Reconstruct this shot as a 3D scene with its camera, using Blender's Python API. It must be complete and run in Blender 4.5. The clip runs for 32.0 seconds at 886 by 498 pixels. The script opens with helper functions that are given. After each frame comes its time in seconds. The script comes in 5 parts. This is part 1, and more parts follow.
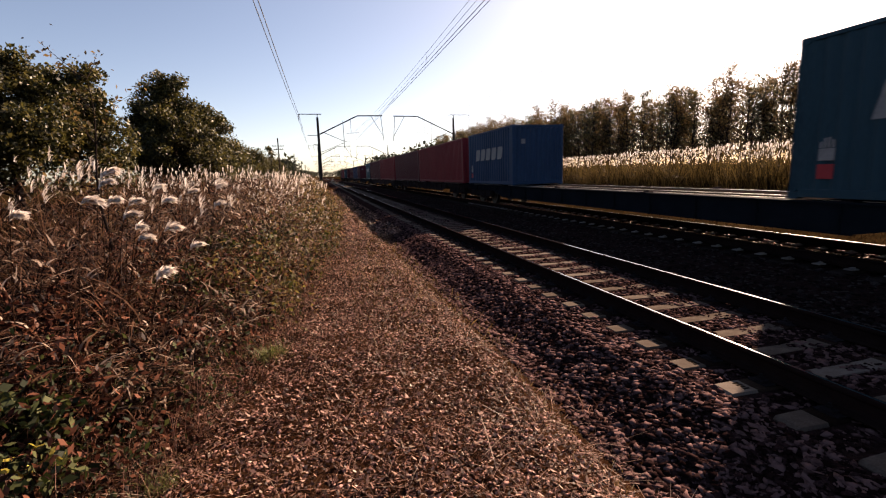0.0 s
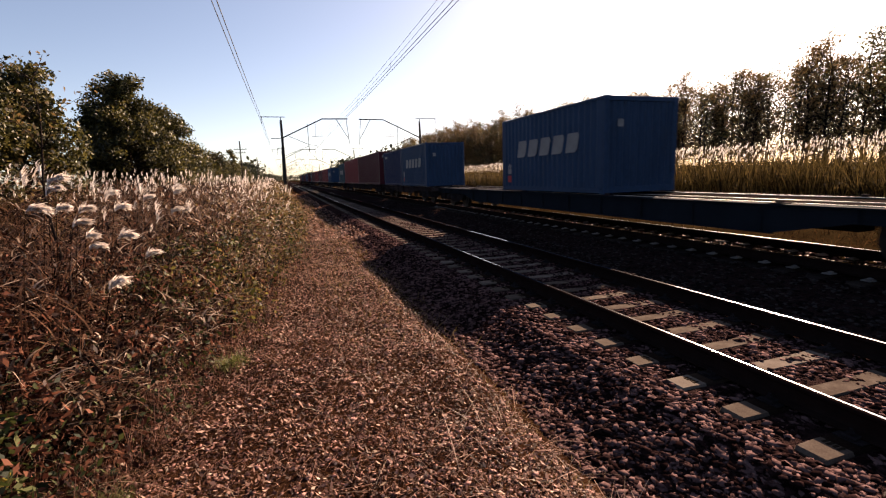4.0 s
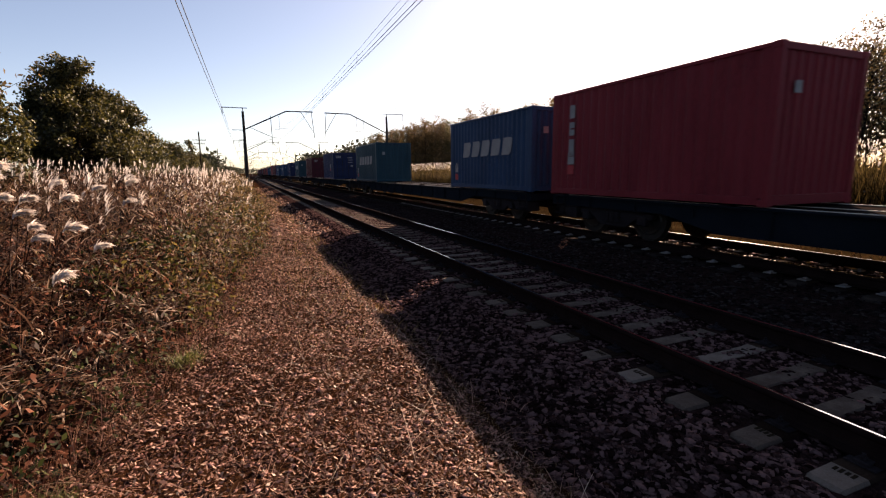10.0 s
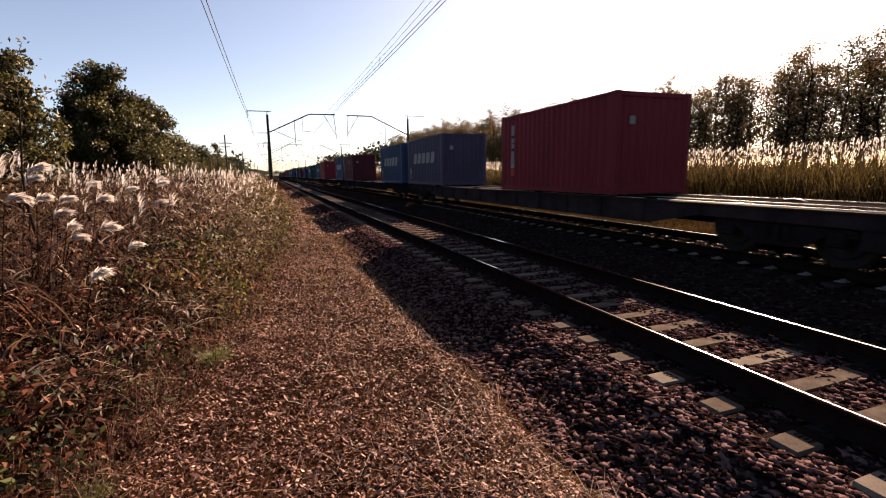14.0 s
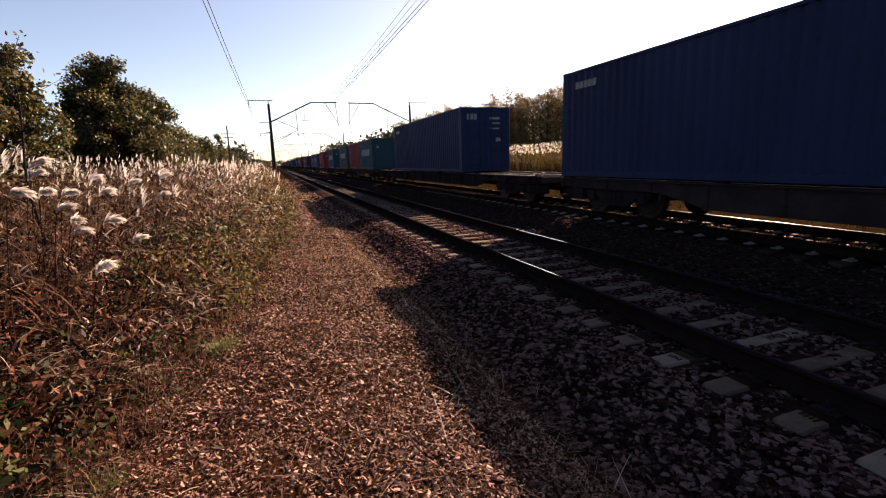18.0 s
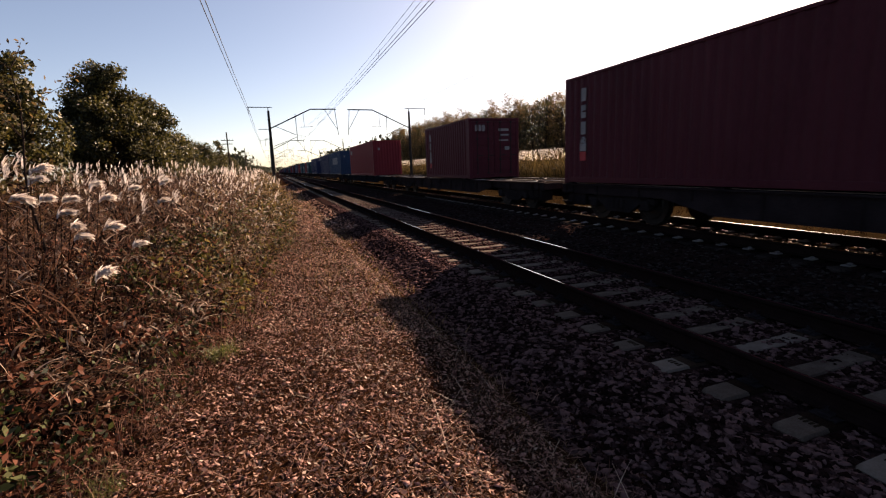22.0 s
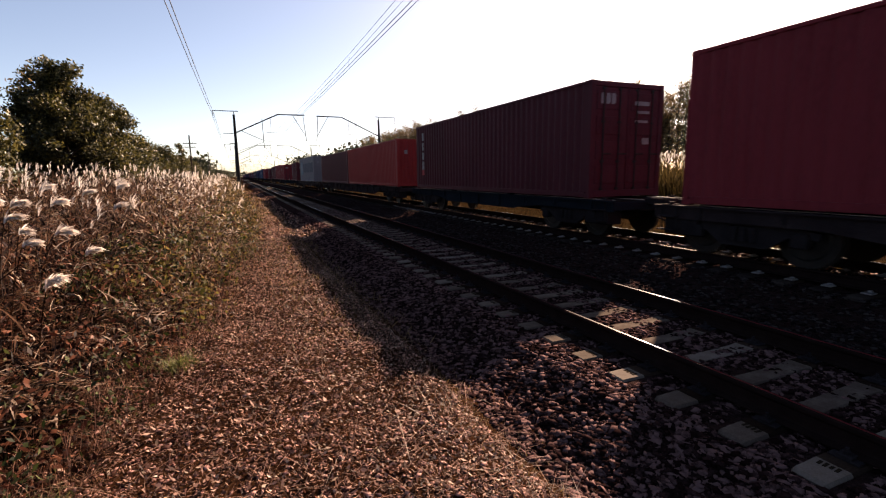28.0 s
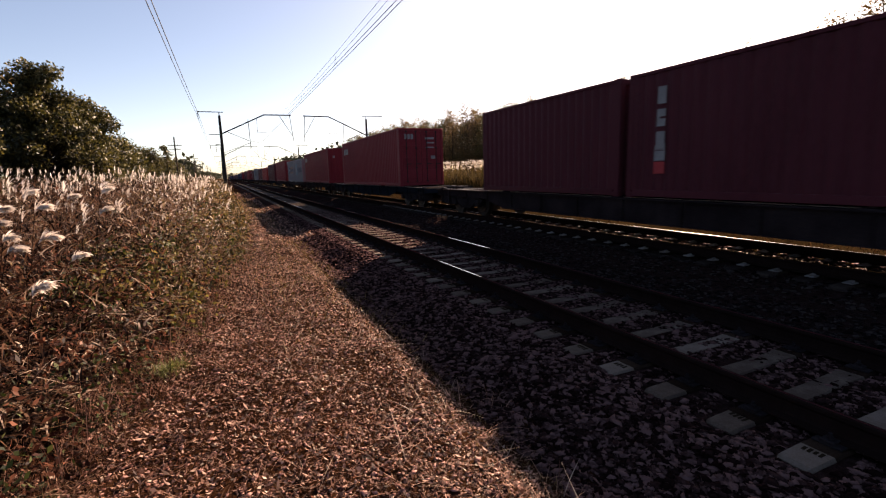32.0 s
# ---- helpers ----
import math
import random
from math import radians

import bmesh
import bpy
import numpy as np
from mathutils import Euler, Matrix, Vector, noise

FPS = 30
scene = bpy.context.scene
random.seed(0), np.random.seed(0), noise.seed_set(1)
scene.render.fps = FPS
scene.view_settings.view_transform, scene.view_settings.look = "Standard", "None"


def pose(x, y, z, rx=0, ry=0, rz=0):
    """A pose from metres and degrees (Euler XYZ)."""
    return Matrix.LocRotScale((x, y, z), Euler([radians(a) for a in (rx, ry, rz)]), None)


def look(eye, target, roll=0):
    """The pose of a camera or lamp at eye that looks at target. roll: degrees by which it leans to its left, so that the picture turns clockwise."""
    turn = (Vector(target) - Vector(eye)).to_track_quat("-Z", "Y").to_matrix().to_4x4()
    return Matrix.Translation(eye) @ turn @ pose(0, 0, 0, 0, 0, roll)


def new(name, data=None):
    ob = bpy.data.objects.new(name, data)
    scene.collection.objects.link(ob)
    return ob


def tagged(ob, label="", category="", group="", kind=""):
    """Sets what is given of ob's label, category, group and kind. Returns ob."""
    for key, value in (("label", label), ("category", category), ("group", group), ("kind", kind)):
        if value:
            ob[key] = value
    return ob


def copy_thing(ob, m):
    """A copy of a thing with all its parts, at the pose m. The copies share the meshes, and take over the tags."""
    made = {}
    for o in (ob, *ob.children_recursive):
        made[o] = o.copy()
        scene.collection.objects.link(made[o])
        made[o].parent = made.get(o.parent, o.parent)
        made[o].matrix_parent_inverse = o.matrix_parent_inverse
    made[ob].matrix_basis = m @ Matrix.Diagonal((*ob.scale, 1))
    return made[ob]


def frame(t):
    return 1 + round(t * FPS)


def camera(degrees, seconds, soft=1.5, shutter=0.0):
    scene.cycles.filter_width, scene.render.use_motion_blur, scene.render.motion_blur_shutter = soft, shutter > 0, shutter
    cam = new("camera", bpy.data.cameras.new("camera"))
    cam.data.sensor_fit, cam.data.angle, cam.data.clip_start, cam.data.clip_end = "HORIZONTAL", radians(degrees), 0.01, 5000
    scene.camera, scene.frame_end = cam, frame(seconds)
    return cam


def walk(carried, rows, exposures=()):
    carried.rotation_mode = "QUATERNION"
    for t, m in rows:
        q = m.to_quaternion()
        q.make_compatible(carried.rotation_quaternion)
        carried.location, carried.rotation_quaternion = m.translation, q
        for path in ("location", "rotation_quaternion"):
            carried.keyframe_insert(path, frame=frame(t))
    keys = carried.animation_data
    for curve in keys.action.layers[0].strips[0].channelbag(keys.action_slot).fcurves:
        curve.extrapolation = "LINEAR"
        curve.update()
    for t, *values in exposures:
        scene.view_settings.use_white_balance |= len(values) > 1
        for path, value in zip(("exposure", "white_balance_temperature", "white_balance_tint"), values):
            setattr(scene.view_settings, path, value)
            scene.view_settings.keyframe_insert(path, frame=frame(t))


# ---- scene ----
cam = camera(87.57, 32.0, soft=1.2, shutter=0.1)

# seconds, place, heading to the right of the line, pitch, lean
PATH = [
    (0.0, -0.069, 0.136, 1.690, 14.62, -9.34, 1.72),
    (0.5, -0.067, 0.119, 1.692, 15.49, -9.31, 1.25),
    (1.0, -0.067, 0.104, 1.698, 15.73, -9.11, 1.54),
    (1.5, -0.063, 0.102, 1.702, 15.39, -9.37, 1.76),
    (2.0, -0.062, 0.106, 1.698, 15.57, -9.21, 1.57),
    (2.5, -0.066, 0.110, 1.702, 15.83, -9.08, 1.46),
    (3.0, -0.052, 0.102, 1.706, 16.42, -9.09, 1.49),
    (3.5, -0.047, 0.103, 1.702, 16.44, -9.01, 1.82),
    (4.0, -0.033, 0.071, 1.712, 18.61, -9.07, 1.86),
    (4.5, 0.001, 0.048, 1.706, 21.97, -10.44, 2.49),
    (6.5, -0.046, 0.078, 1.706, 18.44, -9.50, 1.94),
    (7.0, -0.051, 0.081, 1.703, 18.95, -9.60, 1.65),
    (7.5, -0.032, 0.076, 1.704, 18.85, -9.68, 1.66),
    (8.0, -0.023, 0.091, 1.694, 19.81, -9.69, 1.64),
    (8.5, -0.020, 0.077, 1.705, 19.44, -9.59, 1.60),
    (9.0, -0.013, 0.062, 1.707, 19.57, -9.71, 2.10),
    (9.5, -0.008, 0.053, 1.705, 20.27, -9.70, 1.80),
    (10.0, -0.001, 0.010, 1.715, 22.84, -9.53, 0.55),
    (10.5, 0.000, 0.000, 1.706, 23.78, -10.20, 0.70),
    (11.0, -0.003, -0.001, 1.710, 23.64, -10.28, 0.86),
    (11.5, 0.007, -0.008, 1.716, 24.26, -10.84, 0.99),
    (12.0, 0.000, -0.021, 1.717, 24.74, -10.63, 0.68),
    (12.5, -0.019, -0.046, 1.726, 24.90, -9.91, 0.22),
    (13.0, -0.040, -0.006, 1.704, 22.81, -10.30, 1.13),
    (13.5, -0.051, 0.039, 1.696, 20.45, -9.26, 0.50),
    (15.5, -0.025, 0.023, 1.687, 20.47, -9.99, 1.67),
    (16.0, -0.023, 0.026, 1.686, 20.27, -10.67, 1.60),
    (16.5, -0.035, 0.048, 1.688, 18.88, -10.46, 1.58),
    (17.0, -0.039, 0.036, 1.699, 18.75, -10.47, 1.83),
    (17.5, -0.023, 0.036, 1.685, 19.07, -10.77, 2.14),
    (18.0, -0.019, 0.039, 1.686, 19.62, -10.96, 2.08),
    (18.5, -0.017, 0.030, 1.693, 19.57, -11.07, 2.05),
    (19.0, -0.026, 0.032, 1.693, 20.05, -10.87, 1.18),
    (19.5, -0.010, -0.009, 1.699, 22.51, -10.93, 0.30),
    (20.0, 0.001, -0.036, 1.706, 23.47, -11.75, 1.19),
    (20.5, 0.001, -0.010, 1.700, 23.63, -11.97, 1.29),
    (21.0, 0.008, -0.038, 1.716, 23.71, -11.92, 1.14),
    (21.5, -0.015, -0.002, 1.694, 22.65, -10.76, 1.78),
    (22.0, -0.023, 0.031, 1.686, 19.73, -10.23, 2.15),
    (22.5, -0.014, 0.028, 1.692, 20.12, -10.16, 1.83),
    (23.0, -0.016, 0.009, 1.699, 20.12, -9.12, 2.10),
    (23.5, -0.017, -0.004, 1.700, 20.65, -8.49, 1.51),
    (24.0, -0.001, -0.027, 1.700, 21.06, -8.17, 1.28),
    (24.5, -0.008, -0.018, 1.692, 21.56, -8.23, 1.39),
    (25.0, -0.003, -0.020, 1.697, 22.03, -8.26, 1.29),
    (25.5, -0.008, -0.039, 1.707, 21.45, -7.16, 2.10),
    (27.5, -0.033, -0.005, 1.710, 23.05, -8.63, 1.19),
    (28.0, -0.021, -0.032, 1.719, 23.75, -9.21, 0.75),
    (28.5, -0.021, -0.034, 1.720, 23.79, -9.21, 0.95),
    (29.0, -0.018, -0.030, 1.721, 23.62, -9.13, 0.79),
    (29.5, -0.027, -0.046, 1.728, 24.05, -9.12, 0.60),
    (30.0, -0.033, -0.055, 1.725, 24.37, -8.95, 0.35),
    (30.5, -0.025, -0.047, 1.723, 24.51, -9.63, 0.86),
    (31.0, -0.024, -0.039, 1.720, 24.74, -9.55, 1.02),
    (31.5, -0.030, -0.049, 1.726, 24.59, -9.25, 1.09),
    (32.0, -0.034, -0.055, 1.726, 24.97, -9.46, 1.65),
]


def held(x, y, z, heading, pitch, lean):
    h, p = radians(heading), radians(pitch)
    ahead = Vector((math.sin(h) * math.cos(p), math.cos(h) * math.cos(p), math.sin(p)))
    eye = Vector((x, y, z))
    return look(eye, eye + ahead * 10, -lean)


EXPOSURES = [(t, e + 0.13, 7500, 18) for t, e in ((0, 1.78), (2, 2.05), (3, 2), (4, 1.88), (8, 1.87), (10, 1.88), (11, 1.66), (12.5, 1.88), (16, 1.95), (19, 2.12), (20, 2.15), (21, 1.7), (22, 1.72), (23, 2.05), (24, 1.7), (25, 1.72), (28, 1.95), (30, 2.05), (32, 1.95))]
walk(cam, [(t, held(*row)) for t, *row in PATH], EXPOSURES)

# ---- sky, sun ----
SUN_AZ, SUN_EL = radians(53.4), radians(26.3)
world = bpy.data.worlds.new("sky")
scene.world = world
world.use_nodes = True
wn = world.node_tree
sky = wn.nodes.new("ShaderNodeTexSky")
sky.sky_type = "NISHITA"
sky.sun_disc = False
sky.sun_elevation, sky.sun_rotation = SUN_EL, SUN_AZ
sky.air_density, sky.dust_density, sky.ozone_density = 0.75, 1.8, 0.6
sky.altitude = 900
wn.links.new(sky.outputs[0], wn.nodes["Background"].inputs[0])
wn.nodes["Background"].inputs[1].default_value = 0.05
sun = new("sun", bpy.data.lights.new("sun", "SUN"))
sun.data.energy, sun.data.angle, sun.data.color = 5.0, radians(0.53), (1.0, 0.8, 0.64)
sun_dir = Vector((math.cos(SUN_EL) * math.sin(SUN_AZ), math.cos(SUN_EL) * math.cos(SUN_AZ), math.sin(SUN_EL)))
sun.matrix_world = look(sun_dir * 200, (0, 0, 0))


# ---- materials ----
def mat(name, cols, scale=8.0, fine=60.0, rough=0.8, metal=0.0, bump=0.3, dist=0.01, island=0.0, rnd=0.0, spread=(0.3, 0.7), translucent=0.0, thin=0.0, spec=0.5, stretch=None):
    """cols: colours from dark to light, mixed by a coarse and a fine noise; island, rnd: lightness change per island, per object."""
    m = bpy.data.materials.new(name)
    m.use_nodes = True
    nt = m.node_tree
    n, ln = nt.nodes, nt.links
    bs = n["Principled BSDF"]
    bs.inputs["Roughness"].default_value = rough
    bs.inputs["Metallic"].default_value = metal
    bs.inputs["Specular IOR Level"].default_value = spec
    tc = n.new("ShaderNodeTexCoord")
    src = tc.outputs["Object"]
    if stretch:
        mp = n.new("ShaderNodeMapping")
        mp.inputs["Scale"].default_value = stretch
        ln.new(src, mp.inputs[0])
        src = mp.outputs[0]
    a, b = n.new("ShaderNodeTexNoise"), n.new("ShaderNodeTexNoise")
    for nd, s in ((a, scale), (b, fine)):
        nd.inputs["Scale"].default_value = s
        nd.inputs["Detail"].default_value = 5
        nd.inputs["Roughness"].default_value = 0.6
        ln.new(src, nd.inputs["Vector"])
    mx = n.new("ShaderNodeMath")
    mx.operation = "MULTIPLY_ADD"
    ln.new(a.outputs["Fac"], mx.inputs[0])
    mx.inputs[1].default_value = 0.6
    hf = n.new("ShaderNodeMath")
    hf.operation = "MULTIPLY"
    ln.new(b.outputs["Fac"], hf.inputs[0])
    hf.inputs[1].default_value = 0.4
    ln.new(hf.outputs[0], mx.inputs[2])
    val = mx.outputs[0]
    for kind, amount in (("i", island), ("o", rnd)):
        if amount:
            g = n.new("ShaderNodeNewGeometry") if kind == "i" else n.new("ShaderNodeObjectInfo")
            out = g.outputs["Random Per Island"] if kind == "i" else g.outputs["Random"]
            ad = n.new("ShaderNodeMath")
            ad.operation = "MULTIPLY_ADD"
            ln.new(out, ad.inputs[0])
            ad.inputs[1].default_value = amount
            off = n.new("ShaderNodeMath")
            off.operation = "SUBTRACT"
            ln.new(val, off.inputs[0])
            off.inputs[1].default_value = amount / 2
            ln.new(off.outputs[0], ad.inputs[2])
            val = ad.outputs[0]
    r = n.new("ShaderNodeValToRGB")
    e = r.color_ramp.elements
    k = len(cols)
    lo, hi = spread
    e[0].position, e[1].position = lo, hi
    for i in range(k - 2):
        e.new(lo + (hi - lo) * (i + 1) / (k - 1))
    for el, c in zip(e, cols):
        el.color = (*c, 1)
    ln.new(val, r.inputs[0])
    ln.new(r.outputs[0], bs.inputs["Base Color"])
    if bump:
        bp = n.new("ShaderNodeBump")
        bp.inputs["Strength"].default_value = bump
        bp.inputs["Distance"].default_value = dist
        ln.new(b.outputs["Fac"], bp.inputs["Height"])
        ln.new(bp.outputs[0], bs.inputs["Normal"])
    if translucent:
        tr = n.new("ShaderNodeBsdfTranslucent")
        ln.new(r.outputs[0], tr.inputs[0])
        ms = n.new("ShaderNodeMixShader")
        ms.inputs[0].default_value = translucent
        ln.new(bs.outputs[0], ms.inputs[1])
        ln.new(tr.outputs[0], ms.inputs[2])
        ln.new(ms.outputs[0], n["Material Output"].inputs[0])
    return m


M = dict(
    ground=mat("dry_soil", [(0.0072, 0.0032, 0.0016), (0.018, 0.008, 0.0042), (0.0324, 0.0159, 0.0079)], 1.2, 30, 0.95, bump=0.6, dist=0.03, spec=0.0),
    field=mat("dry_field", [(0.0066, 0.0044, 0.0021), (0.0155, 0.0098, 0.0043), (0.03, 0.0195, 0.0088)], 0.5, 12, 0.95, bump=0.6, dist=0.05, spec=0.0),
    gravel=mat("brown_gravel", [(0.02, 0.0085, 0.0072), (0.095, 0.042, 0.035), (0.31, 0.17, 0.147)], 3, 40, 0.55, island=0.8, bump=0.4, dist=0.004, spec=0.03),
    ballast=mat("grey_ballast", [(0.0075, 0.0039, 0.004), (0.026, 0.0142, 0.014), (0.105, 0.062, 0.06)], 4, 50, 0.6, island=0.6, bump=0.08, dist=0.003, spec=0.0),
    concrete=mat("sleeper_concrete", [(0.055, 0.042, 0.035), (0.092, 0.074, 0.061), (0.135, 0.112, 0.096)], 5, 70, 0.85, rnd=0.3, bump=0.3, dist=0.004, spec=0.0),
    # oily sleepers, darkened further by the train's shade painted into the concrete
    shaded_concrete=mat("oily_shaded_concrete", [(0.012, 0.0095, 0.0085), (0.026, 0.02, 0.018), (0.045, 0.036, 0.03)], 5, 70, 0.8, rnd=0.25, bump=0.25, dist=0.004, spec=0.0),
    # rail's shadow put into the colour of the seats, along with rust
    shaded_seat=mat("rusty_shaded_seat_concrete", [(0.008, 0.005, 0.004), (0.02, 0.013, 0.01), (0.035, 0.024, 0.018)], 5, 70, 0.9, rnd=0.25, bump=0.25, dist=0.004, spec=0.0),
    rail_side=mat("rusty_rail", [(0.007, 0.0043, 0.004), (0.017, 0.0105, 0.0095)], 6, 60, 0.9, 0.0, bump=0.3, dist=0.002, spec=0.0),
    rail_top=mat("polished_rail", [(0.55, 0.53, 0.52), (0.72, 0.7, 0.69)], 3, 60, 0.15, 1.0, bump=0.015, dist=0.001),
    iron=mat("dirty_iron", [(0.01, 0.0085, 0.0095), (0.027, 0.023, 0.0245)], 3, 40, 0.75, 0.1, rnd=0.2, bump=0.3, dist=0.004, spec=0.0),
    deck=mat("worn_wagon_frame", [(0.0125, 0.0095, 0.0105), (0.027, 0.0205, 0.0215), (0.045, 0.035, 0.034)], 1.5, 30, 0.65, 0.05, rnd=0.3, bump=0.3, dist=0.004, spec=0.0),
    deck_blue=mat("blue_wagon_paint", [(0.006, 0.0085, 0.012), (0.0118, 0.0162, 0.0228)], 1.5, 30, 0.6, 0.05, rnd=0.3, bump=0.3, dist=0.004, spec=0.0),
    plate=mat("dull_deck_plate", [(0.008, 0.0065, 0.006), (0.022, 0.0175, 0.016)], 2, 30, 0.95, bump=0.4, dist=0.006, spec=0.0),
    planks=mat("bright_worn_deck", [(0.273, 0.2457, 0.2093), (0.455, 0.4095, 0.364)], 3, 40, 0.45, 0.0, bump=0.3, dist=0.004),
    wheel=mat("worn_wheel_steel", [(0.0125, 0.0112, 0.01), (0.03, 0.0275, 0.025)], 4, 40, 0.5, 0.7, bump=0.2, dist=0.003),
    mast=mat("weathered_mast", [(0.0171, 0.0162, 0.0157), (0.0441, 0.0416, 0.0392)], 4, 40, 0.85, bump=0.3, dist=0.004, spec=0.0),
    wood=mat("old_pole_wood", [(0.028, 0.021, 0.0154), (0.07, 0.056, 0.042)], 4, 60, 0.9, stretch=(1, 1, 0.1), bump=0.5, dist=0.006, spec=0.0),
    wire=mat("dull_wire", [(0.02, 0.018, 0.018), (0.04, 0.036, 0.036)], 4, 40, 0.6, 0.0, bump=0),
    # glints on the far clips, painted as a pale, mostly diffuse colour
    clip=mat("pale_glint_clip_steel", [(0.12, 0.11, 0.108), (0.22, 0.208, 0.2)], 6, 50, 0.45, 0.2, rnd=0.3, bump=0.2, dist=0.002),
    glass_ins=mat("brown_insulator", [(0.03, 0.018, 0.014), (0.06, 0.03, 0.022)], 8, 40, 0.25, bump=0),
    white=mat("faded_white_paint", [(0.12, 0.12, 0.12), (0.252, 0.246, 0.24)], 2, 30, 0.7, bump=0.1, dist=0.002),
    dark_ink=mat("navy_ink", [(0.009, 0.012, 0.03), (0.018, 0.024, 0.048)], 2, 30, 0.7, bump=0),
    pale_blue=mat("pale_blue_paint", [(0.027, 0.0851, 0.1262), (0.0405, 0.1094, 0.1492)], 2, 30, 0.6, bump=0),
    orange=mat("orange_paint", [(0.15, 0.0528, 0.0288), (0.195, 0.0825, 0.048)], 2, 30, 0.7, bump=0),
    sign_red=mat("sign_red_paint", [(0.27, 0.012, 0.015), (0.36, 0.024, 0.03)], 2, 30, 0.7, bump=0),
    yellow=mat("yellow_paint", [(0.3, 0.216, 0.024), (0.39, 0.288, 0.048)], 2, 30, 0.7, bump=0),
    mark=mat("stamped_mark", [(0.012, 0.009, 0.006), (0.02, 0.0155, 0.011)], 20, 60, 0.9, bump=0, spec=0.0),
    bark=mat("grey_bark", [(0.0105, 0.0077, 0.007), (0.035, 0.0266, 0.0224)], 3, 40, 0.95, stretch=(1, 1, 0.2), bump=0.7, dist=0.02, spec=0.0),
    leaf_green=mat("oak_leaf", [(0.0115, 0.0125, 0.0036), (0.034, 0.034, 0.0085), (0.095, 0.08, 0.023)], 0.8, 5, 0.5, island=0.9, bump=0, translucent=0.35, spec=0.3),
    leaf_olive=mat("autumn_leaf", [(0.027, 0.0175, 0.0075), (0.066, 0.043, 0.0165), (0.15, 0.096, 0.038)], 0.8, 5, 0.6, island=0.7, bump=0, translucent=0.5, spec=0.2),
    weed=mat("weed_leaf", [(0.0076, 0.0124, 0.0037), (0.0223, 0.0312, 0.0072), (0.0573, 0.0624, 0.0182)], 2, 9, 0.75, island=0.6, bump=0, translucent=0.3, spec=0.25),
    redleaf=mat("reddish_dry_leaf", [(0.008, 0.0024, 0.0018), (0.033, 0.011, 0.0072), (0.15, 0.06, 0.037)], 2, 9, 0.5, island=0.9, bump=0, translucent=0.35, spread=(0.28, 0.76), spec=0.08),
    straw=mat("dry_straw", [(0.022, 0.0088, 0.006), (0.112, 0.05, 0.035), (0.35, 0.203, 0.155)], 2, 9, 0.55, island=0.7, bump=0, translucent=0.3, spec=0.1),
    reed=mat("dry_reed_leaf", [(0.0032, 0.0012, 0.0008), (0.014, 0.0056, 0.0031), (0.132, 0.069, 0.042)], 1, 6, 0.5, island=1.0, bump=0, translucent=0.35, spread=(0.35, 0.8), spec=0.04),
    reed_gold=mat("golden_reed_leaf", [(0.02, 0.0125, 0.004), (0.06, 0.037, 0.0115), (0.19, 0.125, 0.05)], 1, 6, 0.5, island=0.9, bump=0, translucent=0.45, spec=0.2),
    reed_olive=mat("olive_reed_leaf", [(0.009, 0.0062, 0.0024), (0.027, 0.0185, 0.0066), (0.085, 0.06, 0.022)], 0.35, 6, 0.6, island=0.8, bump=0, translucent=0.45, spec=0.05),
    verge=mat("brownish_verge_grass", [(0.0086, 0.0042, 0.0022), (0.0236, 0.0122, 0.0052), (0.056, 0.0296, 0.0128)], 1, 6, 0.7, island=0.7, bump=0, translucent=0.3, spec=0.0),
    plume=mat("silver_plume", [(0.5, 0.42, 0.36), (0.7, 0.62, 0.56), (0.84, 0.79, 0.74)], 3, 20, 0.6, island=0.4, bump=0, translucent=0.5, spec=0.1),
    pale_leaf=mat("bleached_reed_leaf", [(0.0797, 0.0467, 0.0315), (0.1913, 0.1286, 0.0908), (0.3984, 0.2963, 0.2288)], 2, 9, 0.5, island=0.8, bump=0, translucent=0.3, spec=0.15),
    yellow_weed=mat("yellowing_weed_leaf", [(0.012, 0.0145, 0.0037), (0.037, 0.035, 0.0078), (0.13, 0.104, 0.03)], 2, 9, 0.6, island=0.8, bump=0, translucent=0.45, spec=0.2),
    yellow_leaf=mat("yellow_autumn_leaf", [(0.16, 0.12, 0.02), (0.3, 0.24, 0.04), (0.42, 0.34, 0.08)], 4, 12, 0.6, island=0.4, bump=0, translucent=0.4, spec=0.2),
    grass=mat("green_grass", [(0.045, 0.055, 0.014), (0.095, 0.105, 0.026), (0.17, 0.165, 0.055)], 2, 9, 0.6, island=0.6, bump=0, translucent=0.4),
    far_wood=mat("far_wood_leaf", [(0.0125, 0.0159, 0.0083), (0.0312, 0.0336, 0.0154)], 0.1, 0.8, 0.9, island=0.5, bump=0, translucent=0.2),
)


def paint(name, c, rough=0.5):
    d = tuple(v * 0.62 for v in c)
    g = tuple(v * 1.1 + 0.002 for v in c)
    return mat(name, [d, c, g], 0.7, 22, rough, 0.0, rnd=0.12, bump=0.15, dist=0.004, spec=0.06, stretch=(1, 1, 0.35))


PAINT = dict(
    red=paint("container_red", (0.16, 0.0215, 0.028)), maroon=paint("container_maroon", (0.07, 0.0165, 0.023)),
    orange_red=paint("container_orange_red", (0.23, 0.028, 0.027)), navy=paint("container_navy", (0.0155, 0.024, 0.064)),
    blue=paint("container_blue", (0.021, 0.047, 0.094)), teal=paint("container_teal", (0.019, 0.049, 0.066)),
    grey=paint("container_grey", (0.155, 0.142, 0.152)), slate=paint("container_slate", (0.052, 0.05, 0.082)),
)


